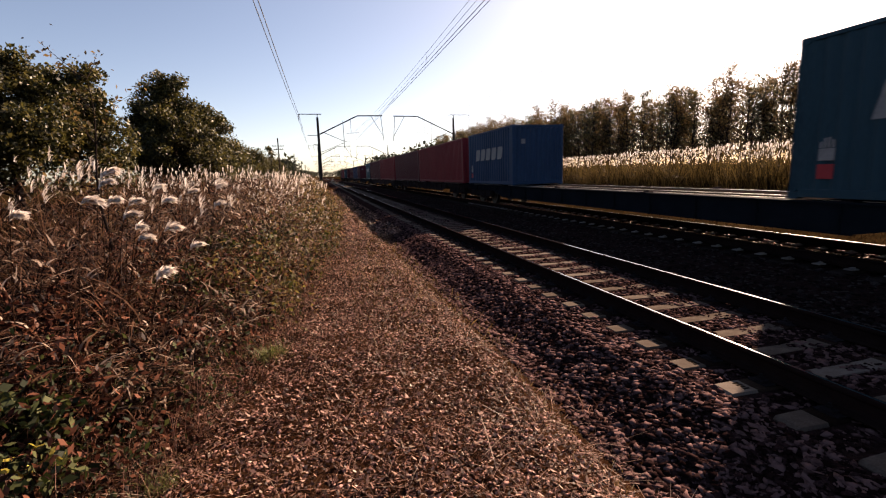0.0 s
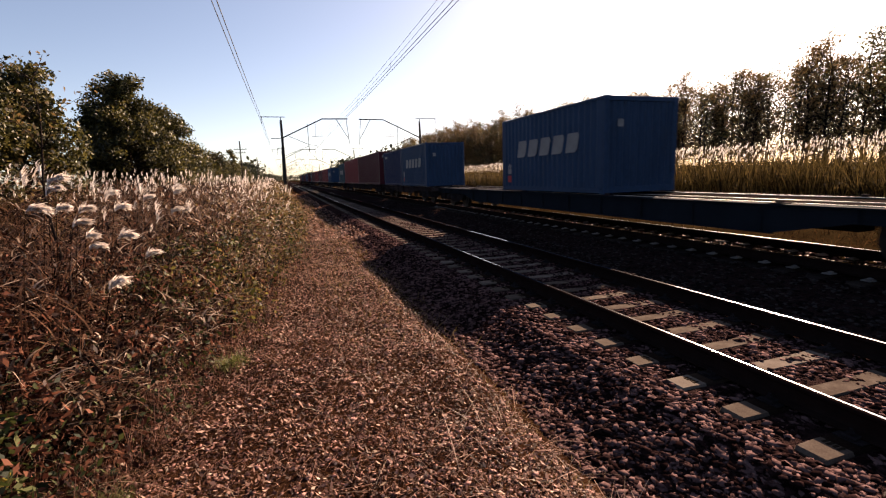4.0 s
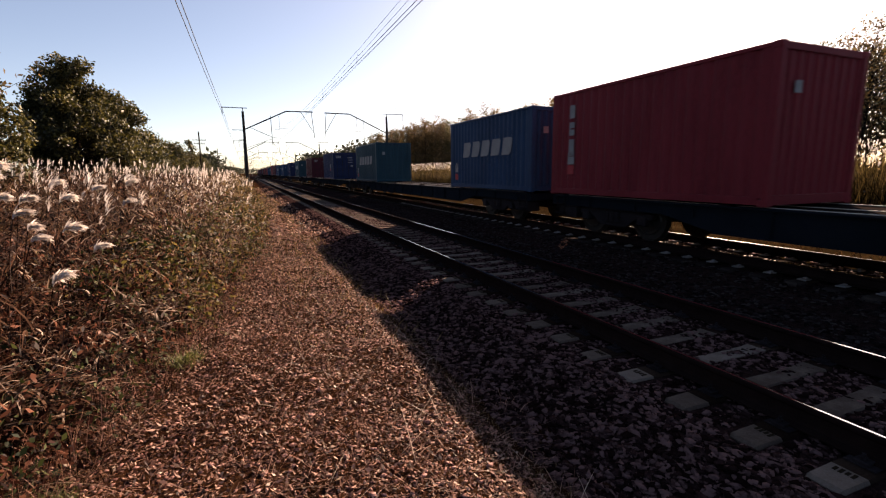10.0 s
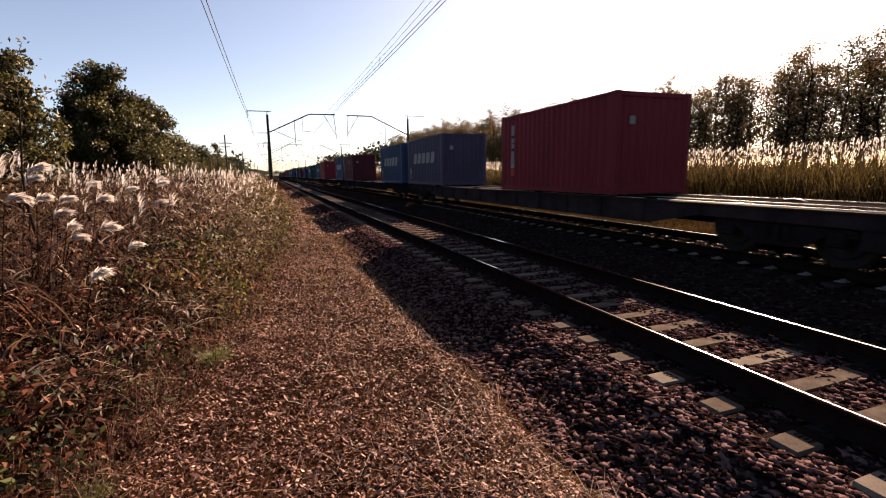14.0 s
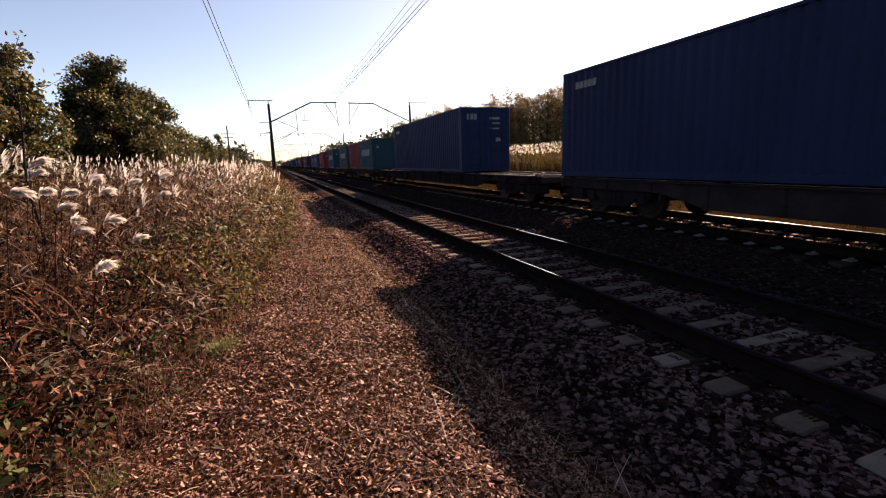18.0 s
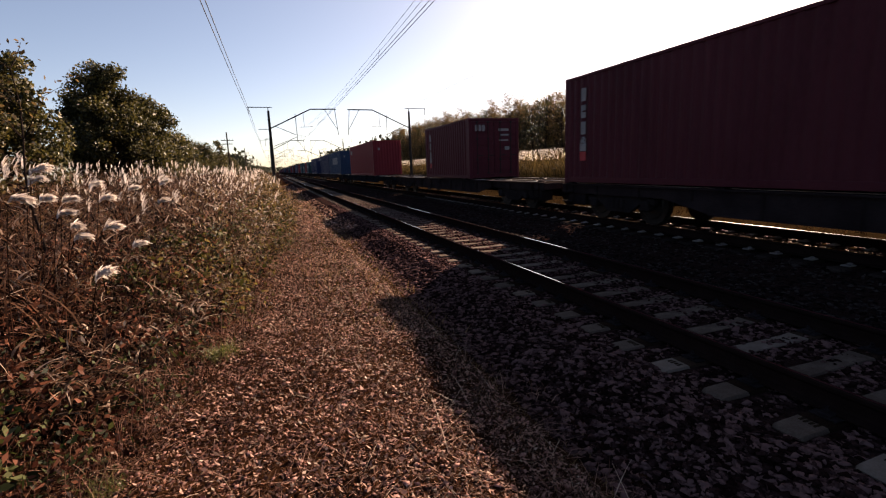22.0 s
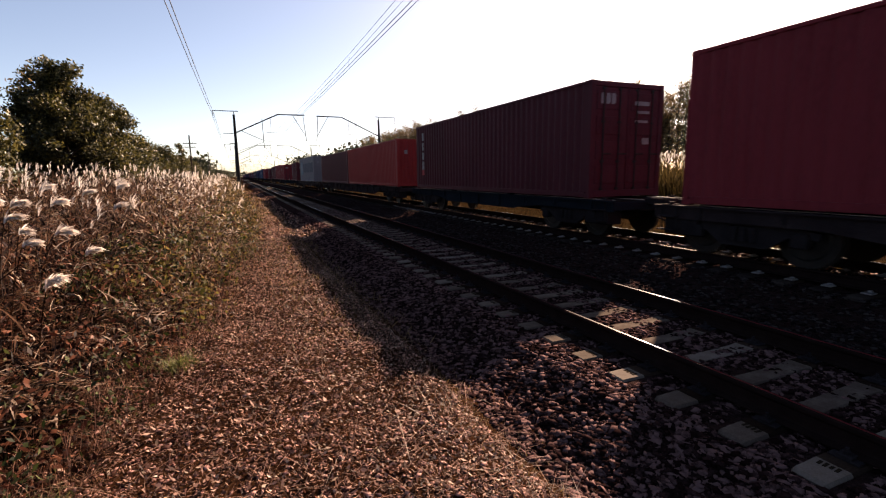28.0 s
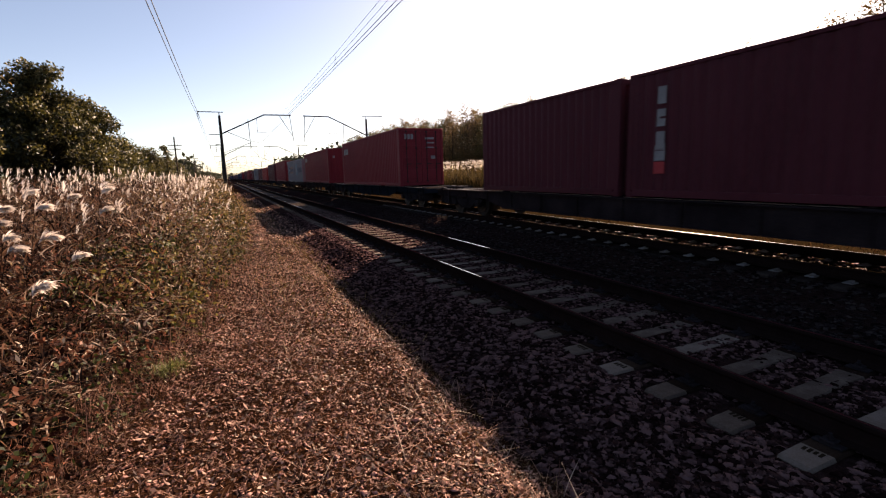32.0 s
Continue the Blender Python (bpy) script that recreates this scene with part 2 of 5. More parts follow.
# ---- mesh helpers ----
def part(name, bm, material, parent=None, label=""):
    me = bm
    if not isinstance(bm, bpy.types.Mesh):
        me = bpy.data.meshes.new(name)
        bm.to_mesh(me)
        bm.free()
    if material and not me.materials:
        me.materials.append(material)
    ob = new(name, me)
    if parent:
        ob.parent = parent
    if label:
        tagged(ob, label)
    return ob


def as_mesh(name, bm, material, smooth=False):
    me = bpy.data.meshes.new(name)
    bm.to_mesh(me)
    bm.free()
    me.materials.append(material)
    if smooth:
        for p in me.polygons:
            p.use_smooth = True
    return me


def box(bm, x0, x1, y0, y1, z0, z1, bevel=0.0):
    """A box; the bevel cuts its edges."""
    r = bmesh.ops.create_cube(bm, size=1.0)
    vs = r["verts"]
    for v in vs:
        v.co = Vector(((x0 + x1) / 2 + v.co.x * (x1 - x0), (y0 + y1) / 2 + v.co.y * (y1 - y0), (z0 + z1) / 2 + v.co.z * (z1 - z0)))
    if bevel:
        es = {e for v in vs for e in v.link_edges}
        bmesh.ops.bevel(bm, geom=list(es), offset=bevel, segments=1, affect="EDGES")
    return vs


def rod(bm, a, b, r, seg=8, r2=None):
    a, b = Vector(a), Vector(b)
    d = b - a
    res = bmesh.ops.create_cone(bm, cap_ends=True, segments=seg, radius1=r, radius2=r if r2 is None else r2, depth=d.length)
    m = Matrix.Translation((a + b) / 2) @ d.to_track_quat("Z", "Y").to_matrix().to_4x4()
    bmesh.ops.transform(bm, matrix=m, verts=res["verts"])
    return res["verts"]


def bars(name, prof, y0, y1):
    """A profile in x, z drawn out along y, with ends."""
    bm = bmesh.new()
    a = [bm.verts.new((x, y0, z)) for x, z in prof]
    b = [bm.verts.new((x, y1, z)) for x, z in prof]
    n = len(prof)
    for i in range(n):
        bm.faces.new((a[i], a[(i + 1) % n], b[(i + 1) % n], b[i]))
    bm.faces.new(a[::-1])
    bm.faces.new(b)
    bmesh.ops.recalc_face_normals(bm, faces=bm.faces)
    return bm


def soup(name, verts, faces, material, parent=None, label="", kind="stuff", category="", smooth=False):
    """A large mesh from arrays: verts (n, 3), faces (m, k)."""
    me = bpy.data.meshes.new(name)
    verts = np.asarray(verts, dtype=np.float32)
    faces = np.asarray(faces, dtype=np.int32)
    m, k = faces.shape
    me.vertices.add(len(verts))
    me.vertices.foreach_set("co", verts.ravel())
    me.loops.add(m * k)
    me.loops.foreach_set("vertex_index", faces.ravel())
    me.polygons.add(m)
    me.polygons.foreach_set("loop_start", np.arange(0, m * k, k, dtype=np.int32))
    if smooth:
        me.polygons.foreach_set("use_smooth", np.ones(m, dtype=bool))
    me.update(calc_edges=True)
    me.materials.append(material)
    ob = new(name, me)
    if parent:
        ob.parent = parent
    tagged(ob, label, category, kind=kind)
    return ob


def rot_many(n, rng, tilt=math.pi):
    """n random rotation matrices."""
    q = rng.normal(size=(n, 4))
    q /= np.linalg.norm(q, axis=1)[:, None]
    w, x, y, z = q.T
    return np.stack([np.stack([1 - 2 * (y * y + z * z), 2 * (x * y - z * w), 2 * (x * z + y * w)], -1),
                     np.stack([2 * (x * y + z * w), 1 - 2 * (x * x + z * z), 2 * (y * z - x * w)], -1),
                     np.stack([2 * (x * z - y * w), 2 * (y * z + x * w), 1 - 2 * (x * x + y * y)], -1)], -2)


def vnoise(x, y, scale, seed=0):
    """Smooth value noise in -1..1 on arrays."""
    rng = np.random.default_rng(1000 + seed)
    tab = rng.uniform(-1, 1, (64, 64))
    u, v = np.asarray(x) / scale, np.asarray(y) / scale
    i, j = np.floor(u).astype(int), np.floor(v).astype(int)
    fu, fv = u - i, v - j
    fu, fv = fu * fu * (3 - 2 * fu), fv * fv * (3 - 2 * fv)
    g = lambda a, b: tab[a % 64, b % 64]
    return (g(i, j) * (1 - fu) + g(i + 1, j) * fu) * (1 - fv) + (g(i, j + 1) * (1 - fu) + g(i + 1, j + 1) * fu) * fv

# ---- the plan, in metres: the line runs along y, z is 0 on the near track's rail heads ----
AXIS_NEAR, AXIS_FAR, RISE = 4.468, 9.3, 0.1
HALF = 0.7975
PITCH = 0.547
PROFILE_X = [-400, -40, -14, -6, -2.6, -1.4, 0.2, 1.45, 1.92, 2.2, 2.78, 3.2, 5.9, 6.6, 7.3, 7.9, 11.0, 11.6, 12.6, 16, 24, 40, 60, 400]
PROFILE_Z = [0.3, 0.3, 0.25, 0.1, -0.18, -0.3, -0.31, -0.31, -0.455, -0.465, -0.24, -0.218, -0.218, -0.4, -0.34, -0.135, -0.135, -0.3, -0.4, -0.45, -0.2, 0.1, 0.2, 0.3]


def ground_z(x, y):
    x, y = np.asarray(x, dtype=float), np.asarray(y, dtype=float)
    z = np.interp(x, PROFILE_X, PROFILE_Z)
    rough = np.where((x > 2.8) & (x < 11.2), 0.1, 1.0)
    return z + rough * (0.05 * vnoise(x, y, 1.7, 1) + 0.025 * vnoise(x, y, 0.45, 2)) + np.where(x < -1.2, 0.08, 0.0) * vnoise(x, y, 3.0, 3)


def build_ground():
    xs = np.unique(np.concatenate([np.array([-2500, -1200, -600, -300, -150, -90, -60, -45, -35, -28, -22]), np.arange(-18, -3, 0.8), np.arange(-3, 3.3, 0.09),
                                   np.arange(3.3, 13, 0.3), np.arange(13, 30, 1.5), np.array([34, 40, 50, 60, 80, 120, 200, 400, 800, 1500, 2500])]))
    ys = np.unique(np.concatenate([np.array([-2500, -800, -300, -120, -60, -35]), np.arange(-24, 0, 2.0), np.arange(0, 14, 0.09), np.arange(14, 40, 0.4), np.arange(40, 130, 2.5),
                                   np.array([140, 160, 190, 230, 300, 400, 600, 900, 1500, 2600])]))
    gx, gy = np.meshgrid(xs, ys)
    gz = ground_z(gx, gy)
    n, m = gx.shape
    idx = np.arange(n * m).reshape(n, m)
    f = np.stack([idx[:-1, :-1], idx[:-1, 1:], idx[1:, 1:], idx[1:, :-1]], -1).reshape(-1, 4)
    ob = soup("ground", np.stack([gx, gy, gz], -1).reshape(-1, 3), f, M["ground"], None, "brown soil with dry litter beside the railway line", "structure", "ground", True)
    me = ob.data
    me.materials.append(M["field"])
    me.materials.append(M["ballast_bed"])
    c = (gx[:-1, :-1] + gx[1:, 1:]).ravel() / 2
    me.polygons.foreach_set("material_index", np.where((c > 2.2) & (c < 9.6), 2, np.where((c > 9.6) | (c < -7), 1, 0)).astype(np.int32))
    me.update()


# oil-dark stones, with the shade by and under the train put into the colour
M["oily_shaded"] = mat("oily_shaded_ballast", [(0.006, 0.0045, 0.0048), (0.014, 0.0103, 0.0105), (0.042, 0.034, 0.032)], 4, 50, 0.8, island=0.5, bump=0.4, dist=0.004, spec=0.0)
M["ballast_bed"] = mat("ballast_bed", [(0.0085, 0.005, 0.0048), (0.02, 0.0115, 0.011), (0.038, 0.0235, 0.022)], 9, 40, 0.95, bump=1.0, dist=0.04, spec=0.0)
build_ground()

RAIL = [(-0.075, -0.18), (0.075, -0.18), (0.075, -0.168), (0.02, -0.15), (0.01, -0.13), (0.01, -0.055), (0.03, -0.042), (0.0365, -0.03), (0.0365, -0.012), (0.034, -0.006), (0.026, -0.0022), (0.0125, 0.0),
        (-0.0125, 0.0), (-0.026, -0.0022), (-0.034, -0.006), (-0.0365, -0.012), (-0.0365, -0.03), (-0.03, -0.042), (-0.01, -0.055), (-0.01, -0.13), (-0.02, -0.15), (-0.075, -0.168)]


def sleeper_mesh(material):
    """Prestressed sleeper: high rail seats, low waist, sloping sides."""
    bm = bmesh.new()
    rings = []
    for x, top, wt, wb in ((-1.35, -0.02, 0.085, 0.13), (-1.32, 0.0, 0.095, 0.145), (-1.07, 0.0, 0.1, 0.15), (-0.53, -0.003, 0.1, 0.15), (-0.4, -0.008, 0.09, 0.14), (0.0, -0.012, 0.085, 0.13),
                           (0.4, -0.008, 0.09, 0.14), (0.53, -0.003, 0.1, 0.15), (1.07, 0.0, 0.1, 0.15), (1.32, 0.0, 0.095, 0.145), (1.35, -0.02, 0.085, 0.13)):
        rings.append([bm.verts.new(p) for p in ((x, -wb, -0.2), (x, -wt - 0.012, top - 0.02), (x, -wt, top), (x, wt, top), (x, wt + 0.012, top - 0.02), (x, wb, -0.2))])
    for a, b in zip(rings, rings[1:]):
        for i in range(5):
            bm.faces.new((a[i], a[i + 1], b[i + 1], b[i]))
    bm.faces.new(rings[0])
    bm.faces.new(rings[-1][::-1])
    bmesh.ops.recalc_face_normals(bm, faces=bm.faces)
    # dark bands as wide as the rail's shadow, painted over the rusty seats
    for f in bm.faces:
        if 0.54 < abs(f.calc_center_median().x) < 1.06:
            f.material_index = 1
    me = as_mesh("sleeper", bm, material)
    me.materials.append(M["shaded_seat"])
    return me


def fastening_mesh(material):
    """Rail clips, bolts and pad on both sides of one rail."""
    bm = bmesh.new()
    box(bm, -0.17, 0.17, -0.09, 0.09, 0.001, 0.016, 0.003)
    for s in (-1, 1):
        box(bm, s * 0.125 - 0.045, s * 0.125 + 0.045, -0.045, 0.045, 0.014, 0.04, 0.006)
        rod(bm, (s * 0.13, 0, 0.03), (s * 0.13, 0, 0.085), 0.013, 6)
        rod(bm, (s * 0.13, 0, 0.045), (s * 0.13, 0, 0.062), 0.024, 6)
    return as_mesh("fastening", bm, material)


def glint_plate_mesh(material):
    """Flat tie plate that shows on both sides of one rail, sized like the glints it stands for."""
    bm = bmesh.new()
    for s in (-1, 1):
        box(bm, s * 0.17 - 0.085, s * 0.17 + 0.085, -0.07, 0.07, 0.001, 0.022, 0.006)
        box(bm, s * 0.13 - 0.03, s * 0.13 + 0.03, -0.03, 0.03, 0.02, 0.045, 0.008)
    return as_mesh("fastening", bm, material)


def mark_mesh():
    bm = bmesh.new()
    for i, w in enumerate((0.03, 0.022, 0.03, 0.026)):
        box(bm, -0.06 + i * 0.034, -0.06 + i * 0.034 + 0.02, -w, w, 0.0, 0.003)
    return as_mesh("stamp", bm, M["mark"])


def build_track(label, axis, rise, near):
    root = tagged(new("railway_track"), label, "railway track", kind="structure")
    root.location = (axis, 0, rise)
    for s in (-1, 1):
        r = part("rail", bars("rail", RAIL, -60, 900), M["rail_side"], root, "rail with a brightly polished head")
        r.location.x = s * HALF
        # rails lean 1 in 20 towards the track's axis
        r.rotation_euler = (0, -s * 0.05, 0)
        r.data.materials.append(M["rail_top"])
        for p in r.data.polygons:
            if p.normal.z > 0.999 and p.center.z > -0.002:
                p.material_index = 1
    # the far track's sleepers take the concrete with shade in its colour
    sl, fa, mk = sleeper_mesh(M["concrete" if near else "shaded_concrete"]), fastening_mesh(M["iron"]) if near else glint_plate_mesh(M["clip"]), mark_mesh()
    rng = random.Random(5 if near else 6)
    k0 = -12
    y0 = 2.003 - (0.0 if near else 0.2)
    far_v, far_f = [], []
    for k in range(k0, 300):
        y = y0 + k * PITCH + rng.uniform(-0.02, 0.02)
        if k < 140:
            o = part("sleeper", sl, None, root)
            o.location, o.rotation_euler = (rng.uniform(-0.02, 0.02), y, -0.197 + rng.uniform(-0.004, 0.004)), (0, 0, rng.uniform(-0.012, 0.012))
            if k < 45:
                for s in (-1, 1):
                    c = part("fastening", fa, None, o)
                    c.location = (s * HALF, 0, 0)
                if near and k < 30 and rng.random() < 0.75:
                    c = part("stamp", mk, None, o)
                    c.location, c.rotation_euler = (-1.12 + rng.uniform(-0.02, 0.02), 0, 0.0), (0, 0, math.pi / 2 + rng.uniform(-0.1, 0.1))
        else:
            b = len(far_v)
            far_v += [(x, y + d, z) for x, d, z in ((-1.35, -0.1, -0.2), (1.35, -0.1, -0.2), (1.35, 0.1, -0.2), (-1.35, 0.1, -0.2), (-1.35, -0.14, -0.36), (1.35, -0.14, -0.36), (1.35, 0.14, -0.36), (-1.35, 0.14, -0.36))]
            far_f += [(b, b + 1, b + 2, b + 3), (b, b + 4, b + 5, b + 1), (b + 1, b + 5, b + 6, b + 2), (b + 2, b + 6, b + 7, b + 3), (b + 3, b + 7, b + 4, b)]
    soup("far_sleepers", far_v, far_f, M["concrete"], root)


build_track("empty railway track, shiny rails on concrete sleepers", AXIS_NEAR, 0.0, True)
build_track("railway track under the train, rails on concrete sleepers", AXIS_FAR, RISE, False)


# ---- loose stones ----
def stones(name, x, y, size, material, label, seed, lift=0.35, flat=0.8):
    """Angular broken stones, each a jittered block with a smaller top face."""
    rng = np.random.default_rng(seed)
    n = len(x)
    ring = np.array([(1, 0.1), (0.15, 1), (-1, -0.1), (-0.1, -1)], dtype=float)
    base = np.concatenate([np.c_[ring, np.full(4, -0.7)], np.c_[ring @ np.array([[0.86, 0.16], [-0.16, 0.86]]), np.full(4, 0.7)]])
    tri = np.array([(0, 1, 4), (1, 5, 4), (1, 2, 5), (2, 6, 5), (2, 3, 6), (3, 7, 6), (3, 0, 7), (0, 4, 7), (4, 5, 6), (4, 6, 7)])
    v = base[None] * (1 + rng.uniform(-0.28, 0.28, (n, 8, 3)))
    v *= np.stack([rng.uniform(0.8, 1.6, n), rng.uniform(0.55, 1.0, n), rng.uniform(0.22, 0.55, n)], -1)[:, None]
    # most lie nearly flat, some stand on edge
    t = rng.normal(0, 1, n) * np.where(rng.random(n) < 0.3, 0.9, 0.35)
    ct, st = np.cos(t)[:, None], np.sin(t)[:, None]
    vy, vz = v[:, :, 1] * ct - v[:, :, 2] * st, v[:, :, 1] * st + v[:, :, 2] * ct
    w = rng.uniform(0, 6.283, n)
    cw, sw = np.cos(w)[:, None], np.sin(w)[:, None]
    v = np.stack([v[:, :, 0] * cw - vy * sw, v[:, :, 0] * sw + vy * cw, vz], -1)
    v[:, :, 2] *= flat
    v *= size[:, None, None]
    v[:, :, 0] += x[:, None]
    v[:, :, 1] += y[:, None]
    v[:, :, 2] += (ground_z(x, y) + size * lift * rng.uniform(0.2, 1.2, n))[:, None]
    f = (tri[None] + (np.arange(n) * 8)[:, None, None]).reshape(-1, 3)
    return soup(name, v.reshape(-1, 3), f, material, None, label, "stuff", "gravel")


def scatter(n, x0, x1, y0, y1, rng, power=1.6):
    """Places, denser towards small y."""
    return rng.uniform(x0, x1, n), y0 + (y1 - y0) * rng.uniform(0, 1, n) ** power


rng = np.random.default_rng(11)
x, y = scatter(15000, -1.3, 1.75, 1.6, 22, rng, 2.0)
stones("path_gravel", x, y, rng.uniform(0.008, 0.02, len(x)) * (1 + 0.6 * (rng.random(len(x)) < 0.08)), M["gravel"], "brown angular gravel and leaf litter on the path", 12, 0.2)
x, y = scatter(5000, -3.0, 1.75, -5, 1.65, rng, 1.0)
stones("path_gravel", x, y, rng.uniform(0.012, 0.03, len(x)), M["gravel"], "brown angular gravel on the path", 18, 0.2)
x, y = scatter(9000, 1.8, 5.9, -5, 0.35, rng, 1.0)
stones("shoulder_ballast", x, y, 0.014 + 0.026 * rng.uniform(0, 1, len(x)) ** 1.5, M["ballast"], "crushed stone ballast beside and between the sleepers", 19, 0.35, 0.75)
x, y = scatter(33000, 1.85, 3.12, 0.3, 26, rng, 1.8)
stones("shoulder_ballast", x, y, 0.014 + 0.03 * rng.uniform(0, 1, len(x)) ** 1.7, M["ballast"], "reddish grey crushed stone ballast beside the sleepers", 13, 0.35, 0.75)
x, y = scatter(42000, 3.1, 5.9, 0.2, 28, rng, 1.9)
k = np.abs((y - 2.003) / PITCH - np.round((y - 2.003) / PITCH)) * PITCH
over = (x > AXIS_NEAR + 0.05) & (x < AXIS_NEAR + 0.7)
ragged = np.where(x < AXIS_NEAR - HALF, 0.16, 0.125) + np.where(x < AXIS_NEAR - HALF, 0.015, 0.055) * vnoise(x, y, 0.2, 41)
keep = (k > ragged) | (rng.random(len(x)) < np.where(over, 0.85, 0.02))
stones("track_ballast", x[keep], y[keep], 0.014 + 0.024 * rng.uniform(0, 1, keep.sum()) ** 1.6, M["ballast"], "crushed stone ballast between the sleepers", 14, 0.42, 0.75)
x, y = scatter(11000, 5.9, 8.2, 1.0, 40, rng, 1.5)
stones("middle_ballast", x, y, rng.uniform(0.025, 0.045, len(x)), M["oily_shaded"], "crushed stone ballast between the two tracks", 15, 0.35)
# shaded colour up to x 9.6
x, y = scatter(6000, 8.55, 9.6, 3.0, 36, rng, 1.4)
stones("far_track_ballast", x, y, rng.uniform(0.025, 0.045, len(x)), M["oily_shaded"], "dark crushed stone ballast under the train", 16, 1.3)
# lighter brown from x 9.6: sunlight reaching under the wagons, set by colour
x, y = scatter(12000, 9.6, 11.6, 2.0, 44, rng, 1.4)
stones("far_shoulder_ballast", x, y, rng.uniform(0.02, 0.045, len(x)), M["gravel"], "brown stone ballast on the far shoulder", 17, 0.5)

# ---- the train: flat wagons and containers, each on its own ----
W2 = 1.219


def wave_side(length, h, pitch=0.278, depth=0.036):
    """One corrugated side wall, in its own frame at x = 0, outside towards -x."""
    bm = bmesh.new()
    n = max(1, int((length - 0.36) / pitch))
    y = -n * pitch / 2
    pts = []
    for i in range(n):
        pts += [(0.0, y), (0.0, y + 0.072 * pitch / 0.278), (depth, y + 0.14 * pitch / 0.278), (depth, y + 0.21 * pitch / 0.278)]
        y += pitch
    pts.append((0.0, y))
    pts = [(0.0, -length / 2 + 0.1)] + pts + [(0.0, length / 2 - 0.1)]
    lo = [bm.verts.new((x, yy, 0.16)) for x, yy in pts]
    hi = [bm.verts.new((x, yy, h - 0.06)) for x, yy in pts]
    for i in range(len(pts) - 1):
        bm.faces.new((lo[i + 1], lo[i], hi[i], hi[i + 1]))
    return bm


def end_wall(h):
    """Blind end with upright corrugations, outside towards +y."""
    bm = bmesh.new()
    n = 9
    x = -W2 + 0.13
    dx = (2 * W2 - 0.26) / n
    pts = [(-W2 + 0.06, 0.0)]
    for i in range(n):
        pts += [(x, 0.0), (x + dx * 0.3, 0.0), (x + dx * 0.5, -0.04), (x + dx * 0.8, -0.04)]
        x += dx
    pts += [(x, 0.0), (W2 - 0.06, 0.0)]
    a = [bm.verts.new((xx, y, 0.16)) for xx, y in pts]
    b = [bm.verts.new((xx, y, h - 0.1)) for xx, y in pts]
    for i in range(len(pts) - 1):
        bm.faces.new((a[i + 1], a[i], b[i], b[i + 1]))
    return bm


def door_leaf(h):
    bm = bmesh.new()
    w = W2 - 0.13
    box(bm, 0, w, 0.0, 0.045, 0.2, h - 0.14, 0.008)
    return bm


def door_panel(h):
    bm = bmesh.new()
    box(bm, 0.08, W2 - 0.21, -0.018, -0.001, 0, (h - 0.7) / 5.0, 0.006)
    return bm


def lock_rod(h):
    bm = bmesh.new()
    rod(bm, (0, 0, 0.2), (0, 0, h - 0.12), 0.017, 8)
    for z in (0.24, h * 0.32, h * 0.66, h - 0.18):
        box(bm, -0.05, 0.05, -0.012, 0.03, z - 0.03, z + 0.03, 0.006)
    box(bm, -0.02, 0.26, -0.03, -0.012, h * 0.38, h * 0.38 + 0.035, 0.006)
    return bm


def posts(h, ends):
    bm = bmesh.new()
    box(bm, -0.075, 0.075, -0.06, 0.06, 0.1, h - 0.1, 0.01)
    return bm


def casting():
    bm = bmesh.new()
    box(bm, -0.081, 0.081, -0.089, 0.089, -0.059, 0.059, 0.012)
    return bm


MESH = {}


def shared(key, make, material, smooth=False):
    if key not in MESH:
        MESH[key] = as_mesh(str(key[0]), make(), material, smooth)
    return MESH[key]


def put(name, me, parent, loc=(0, 0, 0), turn=0.0, label=""):
    o = part(name, me, None, parent, label)
    o.location = loc
    if turn:
        o.rotation_euler = (0, 0, turn)
    return o


def block_mesh(w, h, lean, slit, cut):
    """One leaning block of a wordmark that is not lettered, with a slit; in y, z, towards -x."""
    bm = bmesh.new()
    if slit:
        out = [(0, 0), (w, 0), (w, 0.44), (w * 0.35, 0.44), (w * 0.35, 0.56), (w, 0.56), (w, 1.0 - cut), (w - cut * h, 1.0), (0, 1.0)]
    else:
        out = [(0, 0), (w - cut * h, 0), (w, cut), (w, 1.0 - cut), (w - cut * h, 1.0), (0, 1.0)]
    f = bm.faces.new([bm.verts.new((-0.004, -y - lean * z * h, z * h)) for y, z in out])
    r = bmesh.ops.extrude_face_region(bm, geom=[f])
    for v in r["geom"]:
        if isinstance(v, bmesh.types.BMVert):
            v.co.x = -0.001
    bmesh.ops.recalc_face_normals(bm, faces=bm.faces)
    return bm


def wordmark(root, at, n, w, h, gap, material, lean=0.25, turn=0.0, label=""):
    """A row of leaning blocks."""
    for i in range(n):
        slit = 0
        o = put("wordmark_block", shared(("wordmark_block", w, h, lean, slit, material), lambda: block_mesh(w, h, lean, slit, 0.16), M[material]), root, at, turn, label)
        d = -i * (w + gap)
        o.location = (at[0], at[1] + d, at[2]) if not turn else (at[0] + (w + gap) * i, at[1], at[2])


def upright(root, at, n, w, h, gap, label=""):
    """A column of small blocks."""
    for i in range(n):
        put("wordmark_block", shared(("wordmark_block", w, h, i % 2), lambda: block_mesh(w, h, 0.0, i % 2 == 1, 0.0), M["white"]), root, (at[0], at[1], at[2] - (i + 1) * h - i * gap), 0, label)


